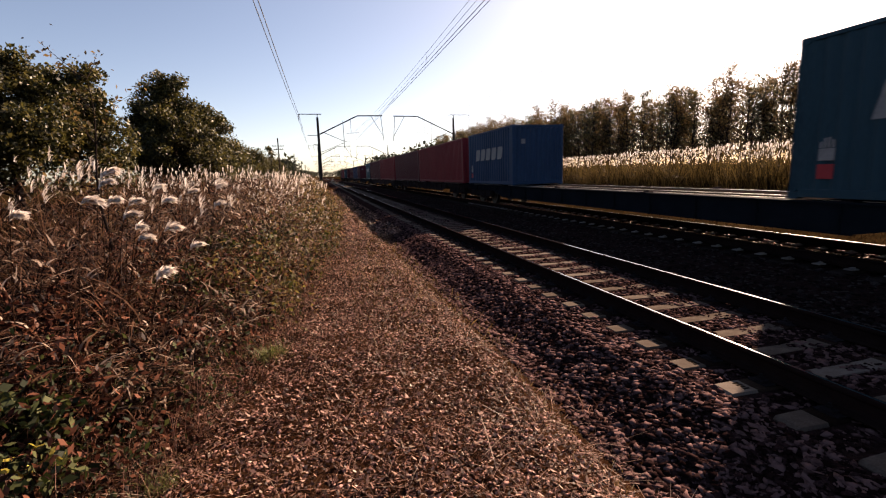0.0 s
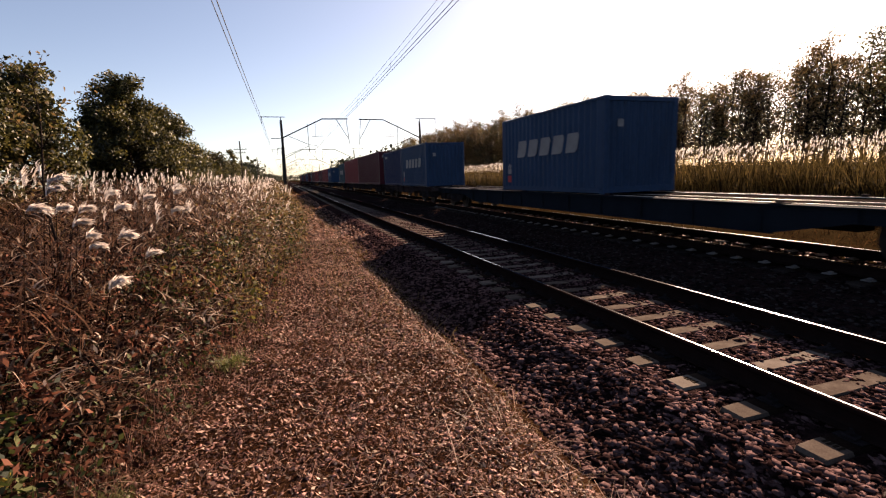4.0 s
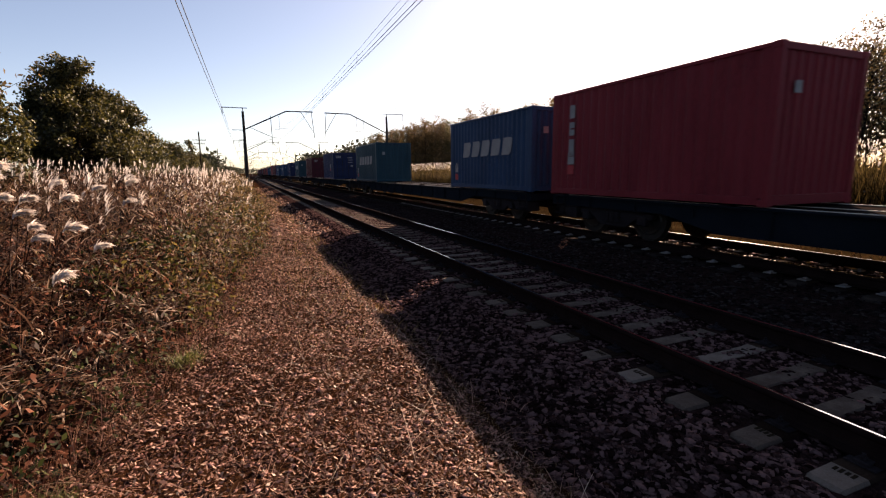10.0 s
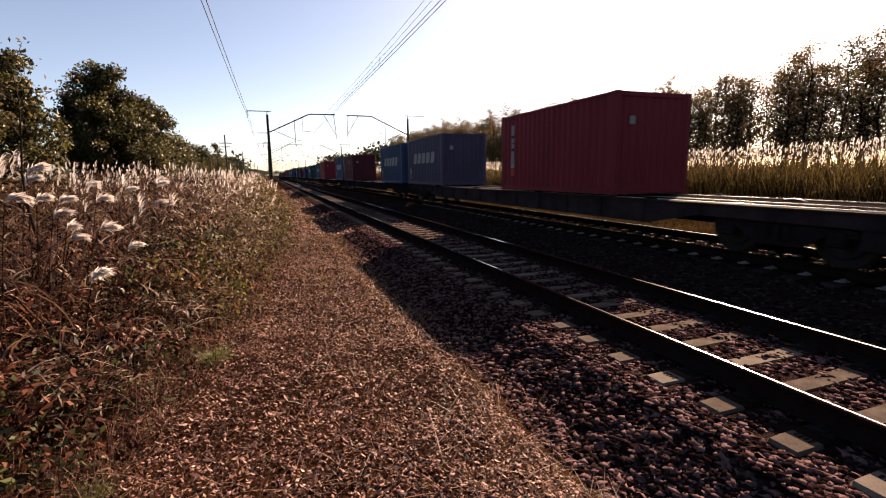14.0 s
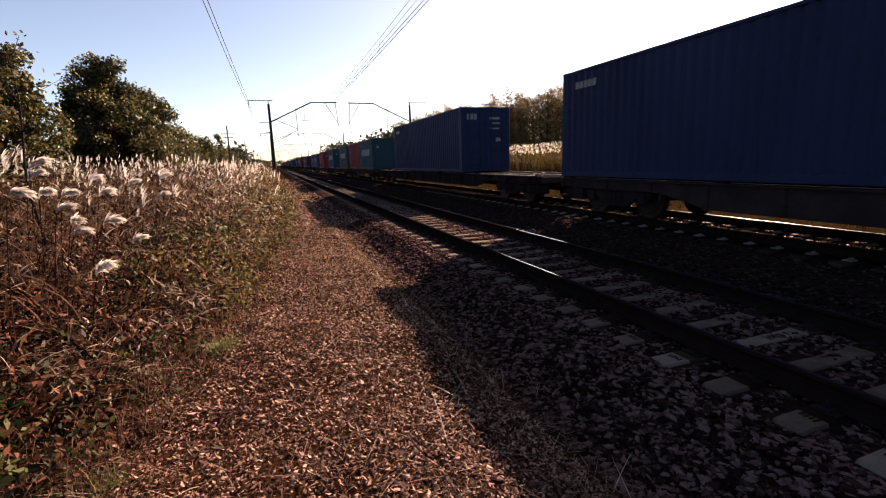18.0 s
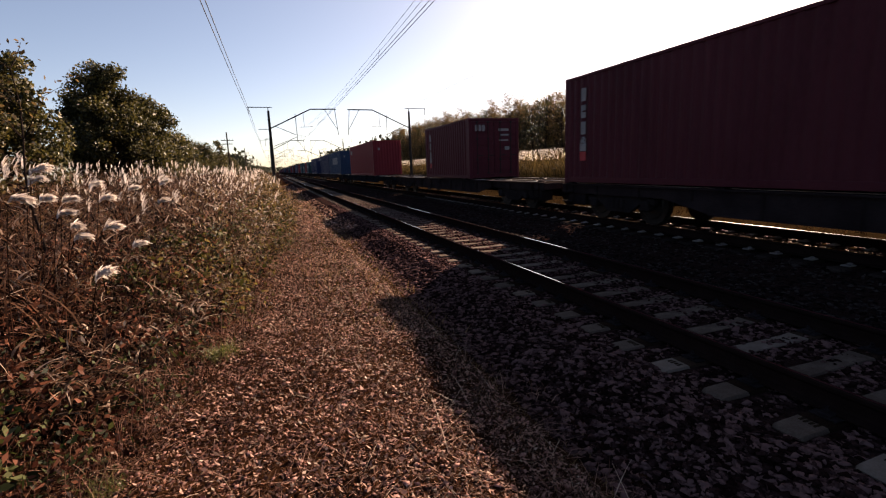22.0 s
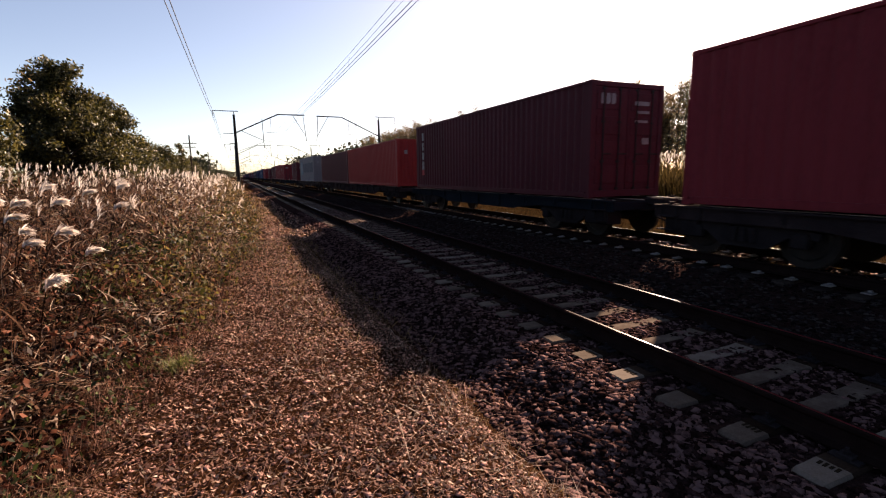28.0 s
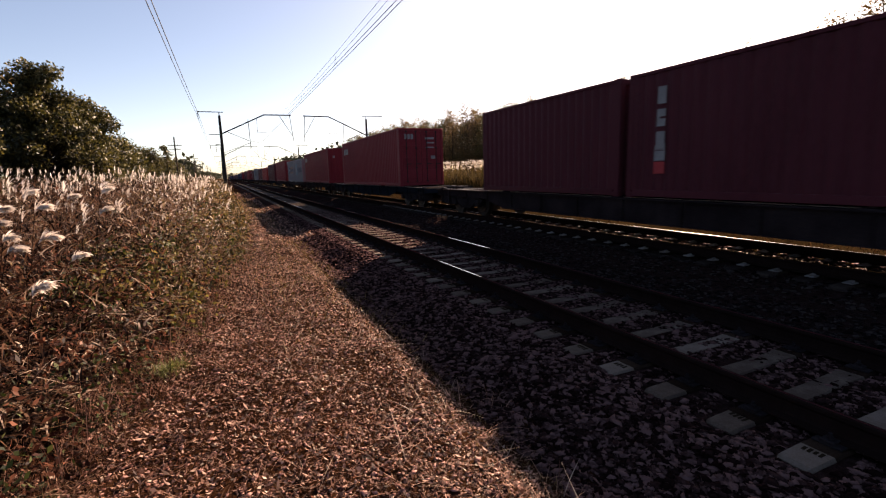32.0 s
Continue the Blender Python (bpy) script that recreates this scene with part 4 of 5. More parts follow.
def mast_support(y, right):
    """Concrete mast with a crooked bracket reaching over its track; own frame at its foot, the track towards +x."""
    root = tagged(new("catenary_mast"), "dark concrete catenary mast with a bent steel bracket over the track", "catenary mast", "overhead line masts")
    s = -1 if right else 1
    bm = bmesh.new()
    rod(bm, (0, 0, -0.4), (0, 0, 9.55), 0.21, 16, 0.14)
    part("mast", bm, M["mast"], root)
    bm = bmesh.new()
    rod(bm, (-2.4 * s, 0, 9.95), (0.5 * s, 0, 9.95), 0.05, 6)
    rod(bm, (0, 0, 9.5), (0, 0, 9.95), 0.05, 6)
    part("top_arm", bm, M["mast"], root)
    bm = bmesh.new()
    insulator(bm, (-2.3 * s, 0, 9.92), (-2.3 * s, 0, 9.1), 6, 0.1)
    part("insulator", bm, M["glass_ins"], root)
    bm = bmesh.new()
    rod(bm, (0, 0, 7.35), (5.1 * s, 0, 9.75), 0.075, 8)
    rod(bm, (5.1 * s, 0, 9.75), (8.4 * s, 0, 9.78), 0.075, 8)
    part("bracket", bm, M["mast"], root)
    bm = bmesh.new()
    rod(bm, (8.2 * s, 0, 9.78), (8.5 * s, 0, 6.5), 0.04, 6)
    rod(bm, (6.9 * s, 0, 9.74), (8.4 * s, 0, 7.2), 0.035, 6)
    part("drop_frame", bm, M["mast"], root)
    bm = bmesh.new()
    rod(bm, (3.2 * s, 0, 9.15), (3.25 * s, 0, 5.55), 0.04, 6)
    rod(bm, (0.55 * s, 0, 7.7), (3.25 * s, 0, 6.5), 0.035, 6)
    part("drop_post", bm, M["mast"], root)
    bm = bmesh.new()
    rod(bm, (0.1 * s, 0, 5.1), (3.2 * s, 0, 6.3), 0.03, 6)
    rod(bm, (3.25 * s, 0, 6.5), (4.3 * s, 0.0, 6.35), 0.02, 6)
    part("steady_arm", bm, M["mast"], root)
    bm = bmesh.new()
    insulator(bm, (3.6 * s, 0, 7.5), (5.3 * s, 0, 7.6), 5, 0.08)
    insulator(bm, (4.2 * s, 0, 9.3), (4.2 * s, 0, 7.6), 4, 0.07)
    part("insulator", bm, M["glass_ins"], root)
    bm = bmesh.new()
    rod(bm, (-1.35 * s, 0, 7.3), (0, 0, 7.3), 0.04, 6)
    rod(bm, (-0.7 * s, 0, 6.1), (0.1, 0, 6.1), 0.04, 6)
    insulator(bm, (-0.7 * s, 0, 6.1), (-0.7 * s, 0, 5.2), 4, 0.08)
    part("side_arm", bm, M["mast"], root)
    for z in (6.0, 4.6, 3.2):
        bm = bmesh.new()
        rod(bm, (0, 0, z), (0, 0, z + 0.08), 0.2, 14)
        part("band", bm, M["iron"], root)
    return root


left_mast = mast_support(0, False)
right_mast = mast_support(0, True)
left_mast.location = (0.3, SPAN, -0.3)
right_mast.location = (18.6, SPAN, -0.35)
for k in (-1, 2, 3, 4, 5, 6, 8):
    yy = SPAN * k if k > 0 else -SPAN * 0.12
    copy_thing(left_mast, Matrix.Translation((0.3 if k > 0 else -3.6, yy, -0.3)))
    copy_thing(right_mast, Matrix.Translation((18.6, yy, -0.35)))


def sagging(name, pts, sag, r, label, n=14):
    """A wire hung from point to point."""
    cu = bpy.data.curves.new(name, "CURVE")
    cu.dimensions, cu.bevel_depth, cu.bevel_resolution = "3D", r, 1
    co = []
    for a, b in zip(pts, pts[1:]):
        for i in range(n):
            f = i / n
            co.append((a[0] + (b[0] - a[0]) * f, a[1] + (b[1] - a[1]) * f, a[2] + (b[2] - a[2]) * f - 4 * sag * f * (1 - f)))
    co.append(pts[-1])
    sp = cu.splines.new("POLY")
    sp.points.add(len(co) - 1)
    for p, c in zip(sp.points, co):
        p.co = (*c, 1)
    cu.materials.append(M["wire"])
    ob = new(name, cu)
    tagged(ob, label, "overhead wire")
    return ob


YS = [-SPAN * 0.12] + [SPAN * k for k in (1, 2, 3, 4, 5, 6, 8)]
for ax, wr in ((AXIS_NEAR, 0.014), (AXIS_FAR + 0.4, 0.006)):
    for d in (-0.065, 0.065):
        sagging("contact_wire", [(ax + d + (0.25 if i % 2 else -0.25), y, 6.0) for i, y in enumerate(YS)], 0.05, wr * 0.7, "thin copper contact wire above the track")
        sagging("messenger_wire", [(ax + d * 1.6, y, 7.2) for y in YS], 0.9, wr * 0.45, "sagging messenger wire above the contact wire")
    bm = bmesh.new()
    for i, (a, b) in enumerate(zip(YS, YS[1:])):
        if a > 250:
            continue
        for j in range(1, 8):
            f = j / 8
            o = 0.25 if i % 2 else -0.25
            rod(bm, (ax + o * (1 - 2 * f), a + (b - a) * f, 5.98), (ax, a + (b - a) * f, 7.2 - 3.6 * f * (1 - f)), 0.006, 4)
    tagged(part("wire_droppers", bm, M["wire"]), "thin droppers between messenger and contact wire", "wire droppers", kind="stuff")
for dx in (0.0, 0.28):
    sagging("feeder_wire", [(-2.12 + dx * 0.7, y, 8.9 if y < 0 else 9.4) for y in YS], 0.35, 0.02, "feeder wire hung from the mast tops")
sagging("feeder_wire", [(20.3, y, 8.7) for y in YS], 1.2, 0.009, "feeder wire hung from the far mast tops")


def utility_pole(label):
    root = tagged(new("utility_pole"), label, "utility pole", "poles along the line")
    bm = bmesh.new()
    rod(bm, (0, 0, -0.5), (0, 0, 8.6), 0.15, 10, 0.1)
    part("pole", bm, M["wood"], root)
    for z, w in ((7.2, 1.0), (6.6, 0.8)):
        bm = bmesh.new()
        box(bm, -w, w, -0.05, 0.05, z, z + 0.1, 0.01)
        part("crossarm", bm, M["wood"], root)
        for x in (-w + 0.1, w - 0.1, -w * 0.4, w * 0.4):
            bm = bmesh.new()
            rod(bm, (x, 0, z + 0.1), (x, 0, z + 0.28), 0.035, 6)
            part("insulator", bm, M["glass_ins"], root)
    return root


p0 = utility_pole("weathered wooden utility pole with two crossarms behind the reeds")
p0.location = (-6.5, 87, -0.1)
for yy in (30 - 90, 143, 200, 262, 330):
    copy_thing(p0, Matrix.Translation((-6.5, yy, -0.1)))

# ---- plants ----
def blades(x, y, z, h, az, lean, droop, w, rng, seg=3):
    """Bent leaf strips. Returns verts and quads."""
    n = len(x)
    s = np.linspace(0, 1, seg + 1)
    dx, dy = np.cos(az), np.sin(az)
    out = (lean[:, None] * s + droop[:, None] * s ** 2.2) * h[:, None]
    up = (s - 0.45 * droop[:, None] * s ** 2.5) * h[:, None]
    tw = rng.uniform(0, math.pi, n)
    wx, wy = np.cos(tw), np.sin(tw)
    ww = w[:, None] * (1 - s) ** 0.7 * (0.6 + 0.8 * np.sqrt(s))
    ww[:, -1] = w * 0.08
    cx, cy, cz = x[:, None] + dx[:, None] * out, y[:, None] + dy[:, None] * out, z[:, None] + up
    a = np.stack([cx - wx[:, None] * ww / 2, cy - wy[:, None] * ww / 2, cz], -1)
    b = np.stack([cx + wx[:, None] * ww / 2, cy + wy[:, None] * ww / 2, cz], -1)
    v = np.stack([a, b], 2).reshape(n, (seg + 1) * 2, 3)
    q = np.array([(2 * i, 2 * i + 1, 2 * i + 3, 2 * i + 2) for i in range(seg)])
    f = (q[None] + (np.arange(n) * (seg + 1) * 2)[:, None, None]).reshape(-1, 4)
    return v.reshape(-1, 3), f


def blade_field(name, x, y, hlo, hhi, width, material, label, seed, lean=0.25, droop=0.5, category="grass", wind=None, zoff=0.0, seg=3):
    rng = np.random.default_rng(seed)
    n = len(x)
    z = ground_z(x, y) - 0.02 + zoff
    az = rng.uniform(0, 2 * math.pi, n)
    if wind is not None:
        az = wind + rng.normal(0, 0.9, n)
    v, f = blades(x, y, z, rng.uniform(hlo, hhi, n), az, np.abs(rng.normal(0, lean, n)), np.abs(rng.normal(0, droop, n)), width * rng.uniform(0.6, 1.4, n), rng, seg)
    return soup(name, v, f, material, None, label, "stuff", category)


def leaves(c, size, rng, normal_up=0.0, narrow=0.6):
    """Small folded leaf quads at the points c."""
    n = len(c)
    r = rot_many(n, rng)
    base = np.array([(-1, 0, 0), (0, -narrow, 0.12), (1, 0, 0), (0, narrow, 0.12)], dtype=float)
    v = np.einsum("nij,kj->nki", r, base) * size[:, None, None] + c[:, None]
    f = np.arange(n * 4).reshape(n, 4)
    return v.reshape(-1, 3), f


def tube(pts, radii, seg=8):
    """One skin round a bent line, closed at both ends."""
    bm = bmesh.new()
    rings = []
    for p, r in zip(pts, radii):
        rings.append([bm.verts.new((p[0] + r * math.cos(2 * math.pi * k / seg), p[1] + r * math.sin(2 * math.pi * k / seg), p[2])) for k in range(seg)])
    for a, b in zip(rings, rings[1:]):
        for k in range(seg):
            bm.faces.new((a[k], a[(k + 1) % seg], b[(k + 1) % seg], b[k]))
    bm.faces.new(rings[0][::-1])
    bm.faces.new(rings[-1])
    return bm


def tree(name, seed, height, spread, first, n_limb, n_leaf, leaf, material, label, trunk_r, clump=0.9, lean=0.0, category="tree", narrow=0.62):
    """Tapered trunk, limbs, twigs, and a crown of leaf clumps round the limb ends."""
    rng = np.random.default_rng(seed)
    root = tagged(new(name), label, category)
    pts = [Vector((0, 0, -0.3))]
    k = 6
    for i in range(1, k + 1):
        f = i / k
        pts.append(Vector((rng.normal(0, 0.12) * height * 0.12 * f + lean * f, rng.normal(0, 0.12) * height * 0.12 * f, height * 0.9 * f)))
    part("trunk", tube(pts, [trunk_r * (1 - i / k * 0.9) + 0.01 for i in range(k + 1)]), M["bark"], root)
    bm = bmesh.new()
    centres = []
    for i in range(n_limb):
        f = first + (1 - first) * (i + rng.uniform(0, 1)) / n_limb
        j = min(k - 1, int(f * k))
        p = pts[j].lerp(pts[j + 1], f * k - j)
        a = rng.uniform(0, 2 * math.pi)
        fall = 1 - 0.55 * max(0.0, (f - first) / (1 - first)) ** 1.5
        ln = spread * fall * rng.uniform(0.65, 1.1)
        e = p + Vector((math.cos(a) * ln, math.sin(a) * ln, ln * rng.uniform(0.15, 0.75)))
        mid = p.lerp(e, 0.5) + Vector((0, 0, ln * 0.08))
        rad = trunk_r * 0.32 * fall
        rod(bm, p, mid, rad, 5, rad * 0.6)
        rod(bm, mid, e, rad * 0.6, 5, rad * 0.15)
        centres.append((e, 1.0))
        centres.append((mid, 0.75))
        for t in range(2):
            e2 = mid + Vector((rng.normal(0, 0.5), rng.normal(0, 0.5), rng.uniform(0.1, 0.7))) * ln * 0.6
            rod(bm, mid, e2, rad * 0.35, 4, rad * 0.1)
            centres.append((e2, 0.8))
    centres.append((pts[-1], 0.9))
    part("branching", bm, M["bark"], root)
    per = max(1, n_leaf // len(centres))
    cs = []
    for c, w in centres:
        m = int(per * w * rng.uniform(0.5, 1.3))
        g = rng.normal(0, 1, (m, 3))
        g /= np.linalg.norm(g, axis=1)[:, None] + 1e-6
        g *= (rng.uniform(0, 1, (m, 1)) ** 0.45) * clump * np.array([1.0, 1.0, 0.75])
        cs.append(np.array(c)[None] + g)
    cs = np.concatenate(cs)
    v, f = leaves(cs, leaf * rng.uniform(0.6, 1.3, len(cs)), rng, 0, narrow)
    o = soup("crown", v, f, material, root, "", "", "")
    return root


def azd(deg, d):
    return d * math.sin(radians(deg)), d * math.cos(radians(deg))


# the wood behind the left reeds
for i, (az, d, h, sp, mt) in enumerate(((-14.6, 40, 8.8, 3.0, "leaf_green"), (-12.0, 43, 7.2, 2.7, "leaf_green"), (-16.6, 43, 7.2, 2.6, "leaf_green"), (-22.8, 33, 7.5, 2.8, "leaf_green"), (-27.5, 30, 7.4, 3.0, "leaf_green"), (-33.5, 29, 7.4, 3.2, "leaf_green"), (-40, 30, 7.4, 3.2, "leaf_green"))):
    t = tree("oak_tree", 40 + i, h, sp, 0.12, 60, 30000 if i < 5 else 12000, 0.1, M[mt], "broad leafy oak with dark green autumn crown" if mt == "leaf_green" else "leafy oak turning olive and brown", 0.2, 0.62)
    px, py = azd(az, d)
    t.location = (px, py, float(ground_z(px, py)))
    tagged(t, group="trees behind the reeds")
for i, (x, y, h) in enumerate(((-10.5, 62, 6.4), (-11, 72, 6.6), (-10.5, 84, 6.2), (-11.0, 98, 6.0), (-11.5, 115, 6.2), (-12.5, 135, 6.8), (-13.5, 160, 7.0), (-14, 190, 7.0), (-16, 230, 8))):
    t = tree("oak_tree", 60 + i, h, 2.7, 0.15, 22, 6500, 0.13, M["leaf_green"], "smaller leafy tree along the far edge of the reeds", 0.14, 1.1)
    t.location = (x, y, 0)
    tagged(t, group="trees behind the reeds")
t = tree("conifer_tree", 75, 7.4, 1.1, 0.1, 26, 2600, 0.12, M["leaf_green"], "slim dark conifer beside the utility pole", 0.1, 0.5)
t.location = (-7.6, 84, 0)

# the row of tall thin trees beyond the far reeds
kinds = []
for i in range(6):
    kinds.append(tagged(tree("poplar_tree", 80 + i, 11.3 + (i % 3) * 0.6, 2.1, 0.2, 46, 2900, 0.1, M["leaf_olive" if i % 3 != 1 else "leaf_green"], "tall thin tree with sparse olive autumn leaves", 0.13, 0.7), group="tree row beyond the far reeds"))
rng = random.Random(9)
spots = []
yy = 2.0
while yy < 175:
    spots.append((44 + rng.uniform(-1.5, 1.5), yy))
    spots.append((48.5 + rng.uniform(-1.5, 2.5), yy + rng.uniform(0.3, 1.5)))
    yy += 0.72 + rng.uniform(0, 0.4) + yy * 0.004
for i, (x, y) in enumerate(spots):
    m = Matrix.LocRotScale((x, y, 0.1), Euler((0, 0, rng.uniform(0, 6.28))), None)
    sc = rng.uniform(0.85, 1.07) * float(np.interp(y, [0, 20, 34, 45, 55, 80, 120], [1.1, 1.09, 0.97, 0.97, 1.02, 1.15, 1.25]))
    if i < 6:
        t = kinds[i]
        t.matrix_basis = m
    else:
        t = copy_thing(kinds[i % 6], m)
    t.scale = (sc, sc, sc)

# far woods that close the view
rng = np.random.default_rng(21)
def far_wood(name, pts, h0, h1, depth, n, leaf, label, seed):
    rng = np.random.default_rng(seed)
    pts = np.array(pts, dtype=float)
    seglen = np.hypot(*np.diff(pts, axis=0).T)
    cum = np.concatenate([[0], np.cumsum(seglen)])
    s = rng.uniform(0, cum[-1], n)
    x, y = np.interp(s, cum, pts[:, 0]), np.interp(s, cum, pts[:, 1])
    top = h0 + (h1 - h0) * (0.5 + 0.5 * vnoise(s, s * 0, 14.0, seed)) + 0.12 * h1 * vnoise(s, s * 0, 4.0, seed + 1)
    z = top * rng.uniform(0, 1, n) ** 0.6
    c = np.stack([x + rng.normal(0, depth, n), y + rng.normal(0, depth, n), z], -1)
    v, f = leaves(c, leaf * rng.uniform(0.6, 1.4, n), rng)
    return soup(name, v, f, M["far_wood"], None, label, "stuff", "woods")


far_wood("far_woods", [(44, 170), (42, 300), (60, 600), (40, 1000)], 10, 14, 4, 16000, 0.9, "dark leafy woods far along the line", 31)
far_wood("far_woods", [(-18, 230), (-30, 500), (-10, 1000), (40, 1100)], 7, 12, 4, 12000, 1.0, "dark leafy woods at the end of the line", 33)
far_wood("far_woods", [(-30, 40), (-60, 20), (-70, -40), (-20, -90), (40, -90), (60, -30), (52, 0)], 8, 12, 3, 9000, 0.9, "woods behind the line", 35)

# reeds on the left bank
rng = np.random.default_rng(50)


def bank_edge(y):
    return np.interp(y, [0, 4, 6, 12.5, 25, 60, 130], [-2.1, -1.6, -1.1, -0.25, 0.35, -0.1, -1.0])


def bank(n, y0, y1, inner, outer, power, rng):
    y = y0 + (y1 - y0) * rng.uniform(0, 1, n) ** power
    return bank_edge(y) - inner - (outer - inner) * rng.uniform(0, 1, n) ** 1.3, y


def hollow(x, y):
    """True where the growth is open, so that its dark inside shows."""
    return vnoise(x, y * 0.6, 0.8, 77) + 0.5 * vnoise(x, y, 0.35, 78) < -0.3


def near_low(x, y):
    """Growth is lower close to the near end of the bank's edge."""
    f = np.interp(y, [2, 4, 6, 8, 11], [0.25, 0.32, 0.45, 0.7, 1.0])
    inside = np.clip((bank_edge(y) - x - 1.2) / 2.0, 0, 1)
    return f + (1 - f) * inside * 0.6


def reed_bank(name, n, y0, y1, inner, outer, power, hlo, hhi, width, material, label, seed, lean, droop, low=0.4, reach=1.2):
    """Reeds that rise from low growth at the edge, in clumps of uneven height."""
    rng = np.random.default_rng(seed)
    x, y = bank(n, y0, y1, inner, outer, power, rng)
    clump = np.clip(0.5 + 0.5 * (vnoise(x, y, 0.55, 7) * 1.3 + 0.5 * vnoise(x, y, 1.6, 8)), 0, 1)
    ok = (rng.random(n) < np.where(clump > 0.5, 1.0, 0.16)) & (~hollow(x, y) | (rng.random(n) < 0.2))
    x, y, clump = x[ok], y[ok], clump[ok]
    d = np.clip((bank_edge(y) - x) / reach, 0, 1)
    h = rng.uniform(hlo, hhi, len(x)) * (low + (1 - low) * d) * (0.7 + 0.36 * clump) * near_low(x, y)
    az = rng.uniform(0, 2 * math.pi, len(x))
    v, f = blades(x, y, ground_z(x, y) - 0.02, h, az, np.abs(rng.normal(0, lean, len(x))), np.abs(rng.normal(droop, droop * 0.5, len(x))), width * rng.uniform(0.5, 1.5, len(x)), rng, 4)
    return soup(name, v, f, material, None, label, "stuff", "reeds")


reed_bank("reeds", 12000, 3.2, 26, -0.1, 8.0, 1.2, 1.0, 2.35, 0.018, M["reed"], "dense dry brown reeds on the bank", 51, 0.3, 0.5)
reed_bank("reed_leaves", 13000, 3.0, 22, -0.1, 5.0, 1.2, 0.4, 1.8, 0.015, M["reed"], "arching dry reed leaves", 151, 0.5, 1.1)
reed_bank("reed_leaves", 4200, 3.5, 24, 0.0, 6.0, 1.2, 0.4, 1.9, 0.014, M["straw"], "pale dry arching reed leaves", 152, 0.5, 1.0)
reed_bank("reeds", 20000, 22, 125, -0.1, 12, 1.2, 1.1, 2.4, 0.045, M["reed"], "dry brown reeds farther along the bank", 52, 0.25, 0.6)
reed_bank("reeds", 6000, 14, 90, -0.1, 6, 1.2, 0.8, 2.0, 0.04, M["reed_gold"], "golden reeds lit along the bank", 153, 0.3, 0.7)


def hanging_leaves(name, n, y0, y1, outer, lo, hi, width, material, label, seed):
    """Curled leaves hanging from the reed stalks at all heights."""
    rng = np.random.default_rng(seed)
    x, y = bank(n, y0, y1, -0.1, outer, 1.3, rng)
    ok = ~hollow(x, y) | (rng.random(n) < 0.12)
    x, y = x[ok], y[ok]
    n = len(x)
    d = np.clip((bank_edge(y) - x) / 1.2, 0, 1)
    top = 1.9 * (0.35 + 0.65 * d) * near_low(x, y)
    z = ground_z(x, y) + top * rng.uniform(0.1, 1.0, n)
    v, f = blades(x, y, z, rng.uniform(lo, hi, n), rng.uniform(0, 6.283, n), np.abs(rng.normal(0.5, 0.3, n)), np.abs(rng.normal(1.5, 0.7, n)), width * rng.uniform(0.5, 1.5, n), rng, 5)
    return soup(name, v, f, material, None, label, "stuff", "reeds")


hanging_leaves("reed_leaves", 16000, 4.0, 20, 4.0, 0.08, 0.26, 0.02, M["reed"], "curled brown leaves hanging on the reeds", 154)
hanging_leaves("reed_leaves", 9000, 4.2, 30, 4.5, 0.06, 0.2, 0.024, M["pale_leaf"], "pale curled leaves hanging on the reeds", 155)

hanging_leaves("reed_leaves", 5500, 9, 36, 1.3, 0.05, 0.13, 0.03, M["pale_leaf"], "pale dry leaves along the edge of the reeds", 156)
hanging_leaves("reed_leaves", 4500, 13, 50, 1.6, 0.05, 0.12, 0.03, M["plume"], "silvery tufts along the edge of the reeds", 157)


def plume_field(name, x, y, top, size, strands, material, label, seed, wind=2.4, width=0.012, lean=0.45, droop=0.55):
    """Feathery seed heads: many thin strands fanning out of the stalk's tip."""
    rng = np.random.default_rng(seed)
    n = len(x)
    bx, by = np.repeat(x, strands), np.repeat(y, strands)
    z0 = np.repeat(top, strands) + np.tile(np.linspace(-0.5, 0.25, strands), n) * np.repeat(size, strands)
    m = n * strands
    az = wind + rng.normal(0, 0.55, m)
    L = np.repeat(size, strands) * rng.uniform(0.5, 1.0, m)
    v, f = blades(bx + rng.normal(0, 0.008, m), by + rng.normal(0, 0.008, m), z0, L, az, np.abs(rng.normal(lean, 0.15, m)), np.abs(rng.normal(droop, 0.2, m)), np.full(m, width) * rng.uniform(0.6, 1.4, m), rng, 3)
    return soup(name, v, f, material, None, label, "stuff", "reed plumes")


rng = np.random.default_rng(53)
x, y = bank(160, 7, 26, 0.8, 8, 1.0, rng)
plume_field("reed_plumes", x, y, ground_z(x, y) + rng.uniform(1.2, 2.2, len(x)), rng.uniform(0.1, 0.2, len(x)), 14, M["plume"], "silvery feathery reed plumes in the sun", 54, 0.3, 0.012, 0.25, 0.35)
x, y = bank(1100, 17, 125, 0.0, 9, 1.4, rng)
plume_field("reed_plumes", x, y, ground_z(x, y) + np.where(bank_edge(y) - x < 0.8, rng.uniform(0.5, 1.7, len(x)), rng.uniform(1.2, 2.25, len(x))), rng.uniform(0.1, 0.22, len(x)), 7, M["plume"], "silvery reed plumes farther off", 55, 0.3, 0.022, 0.15, 0.2)


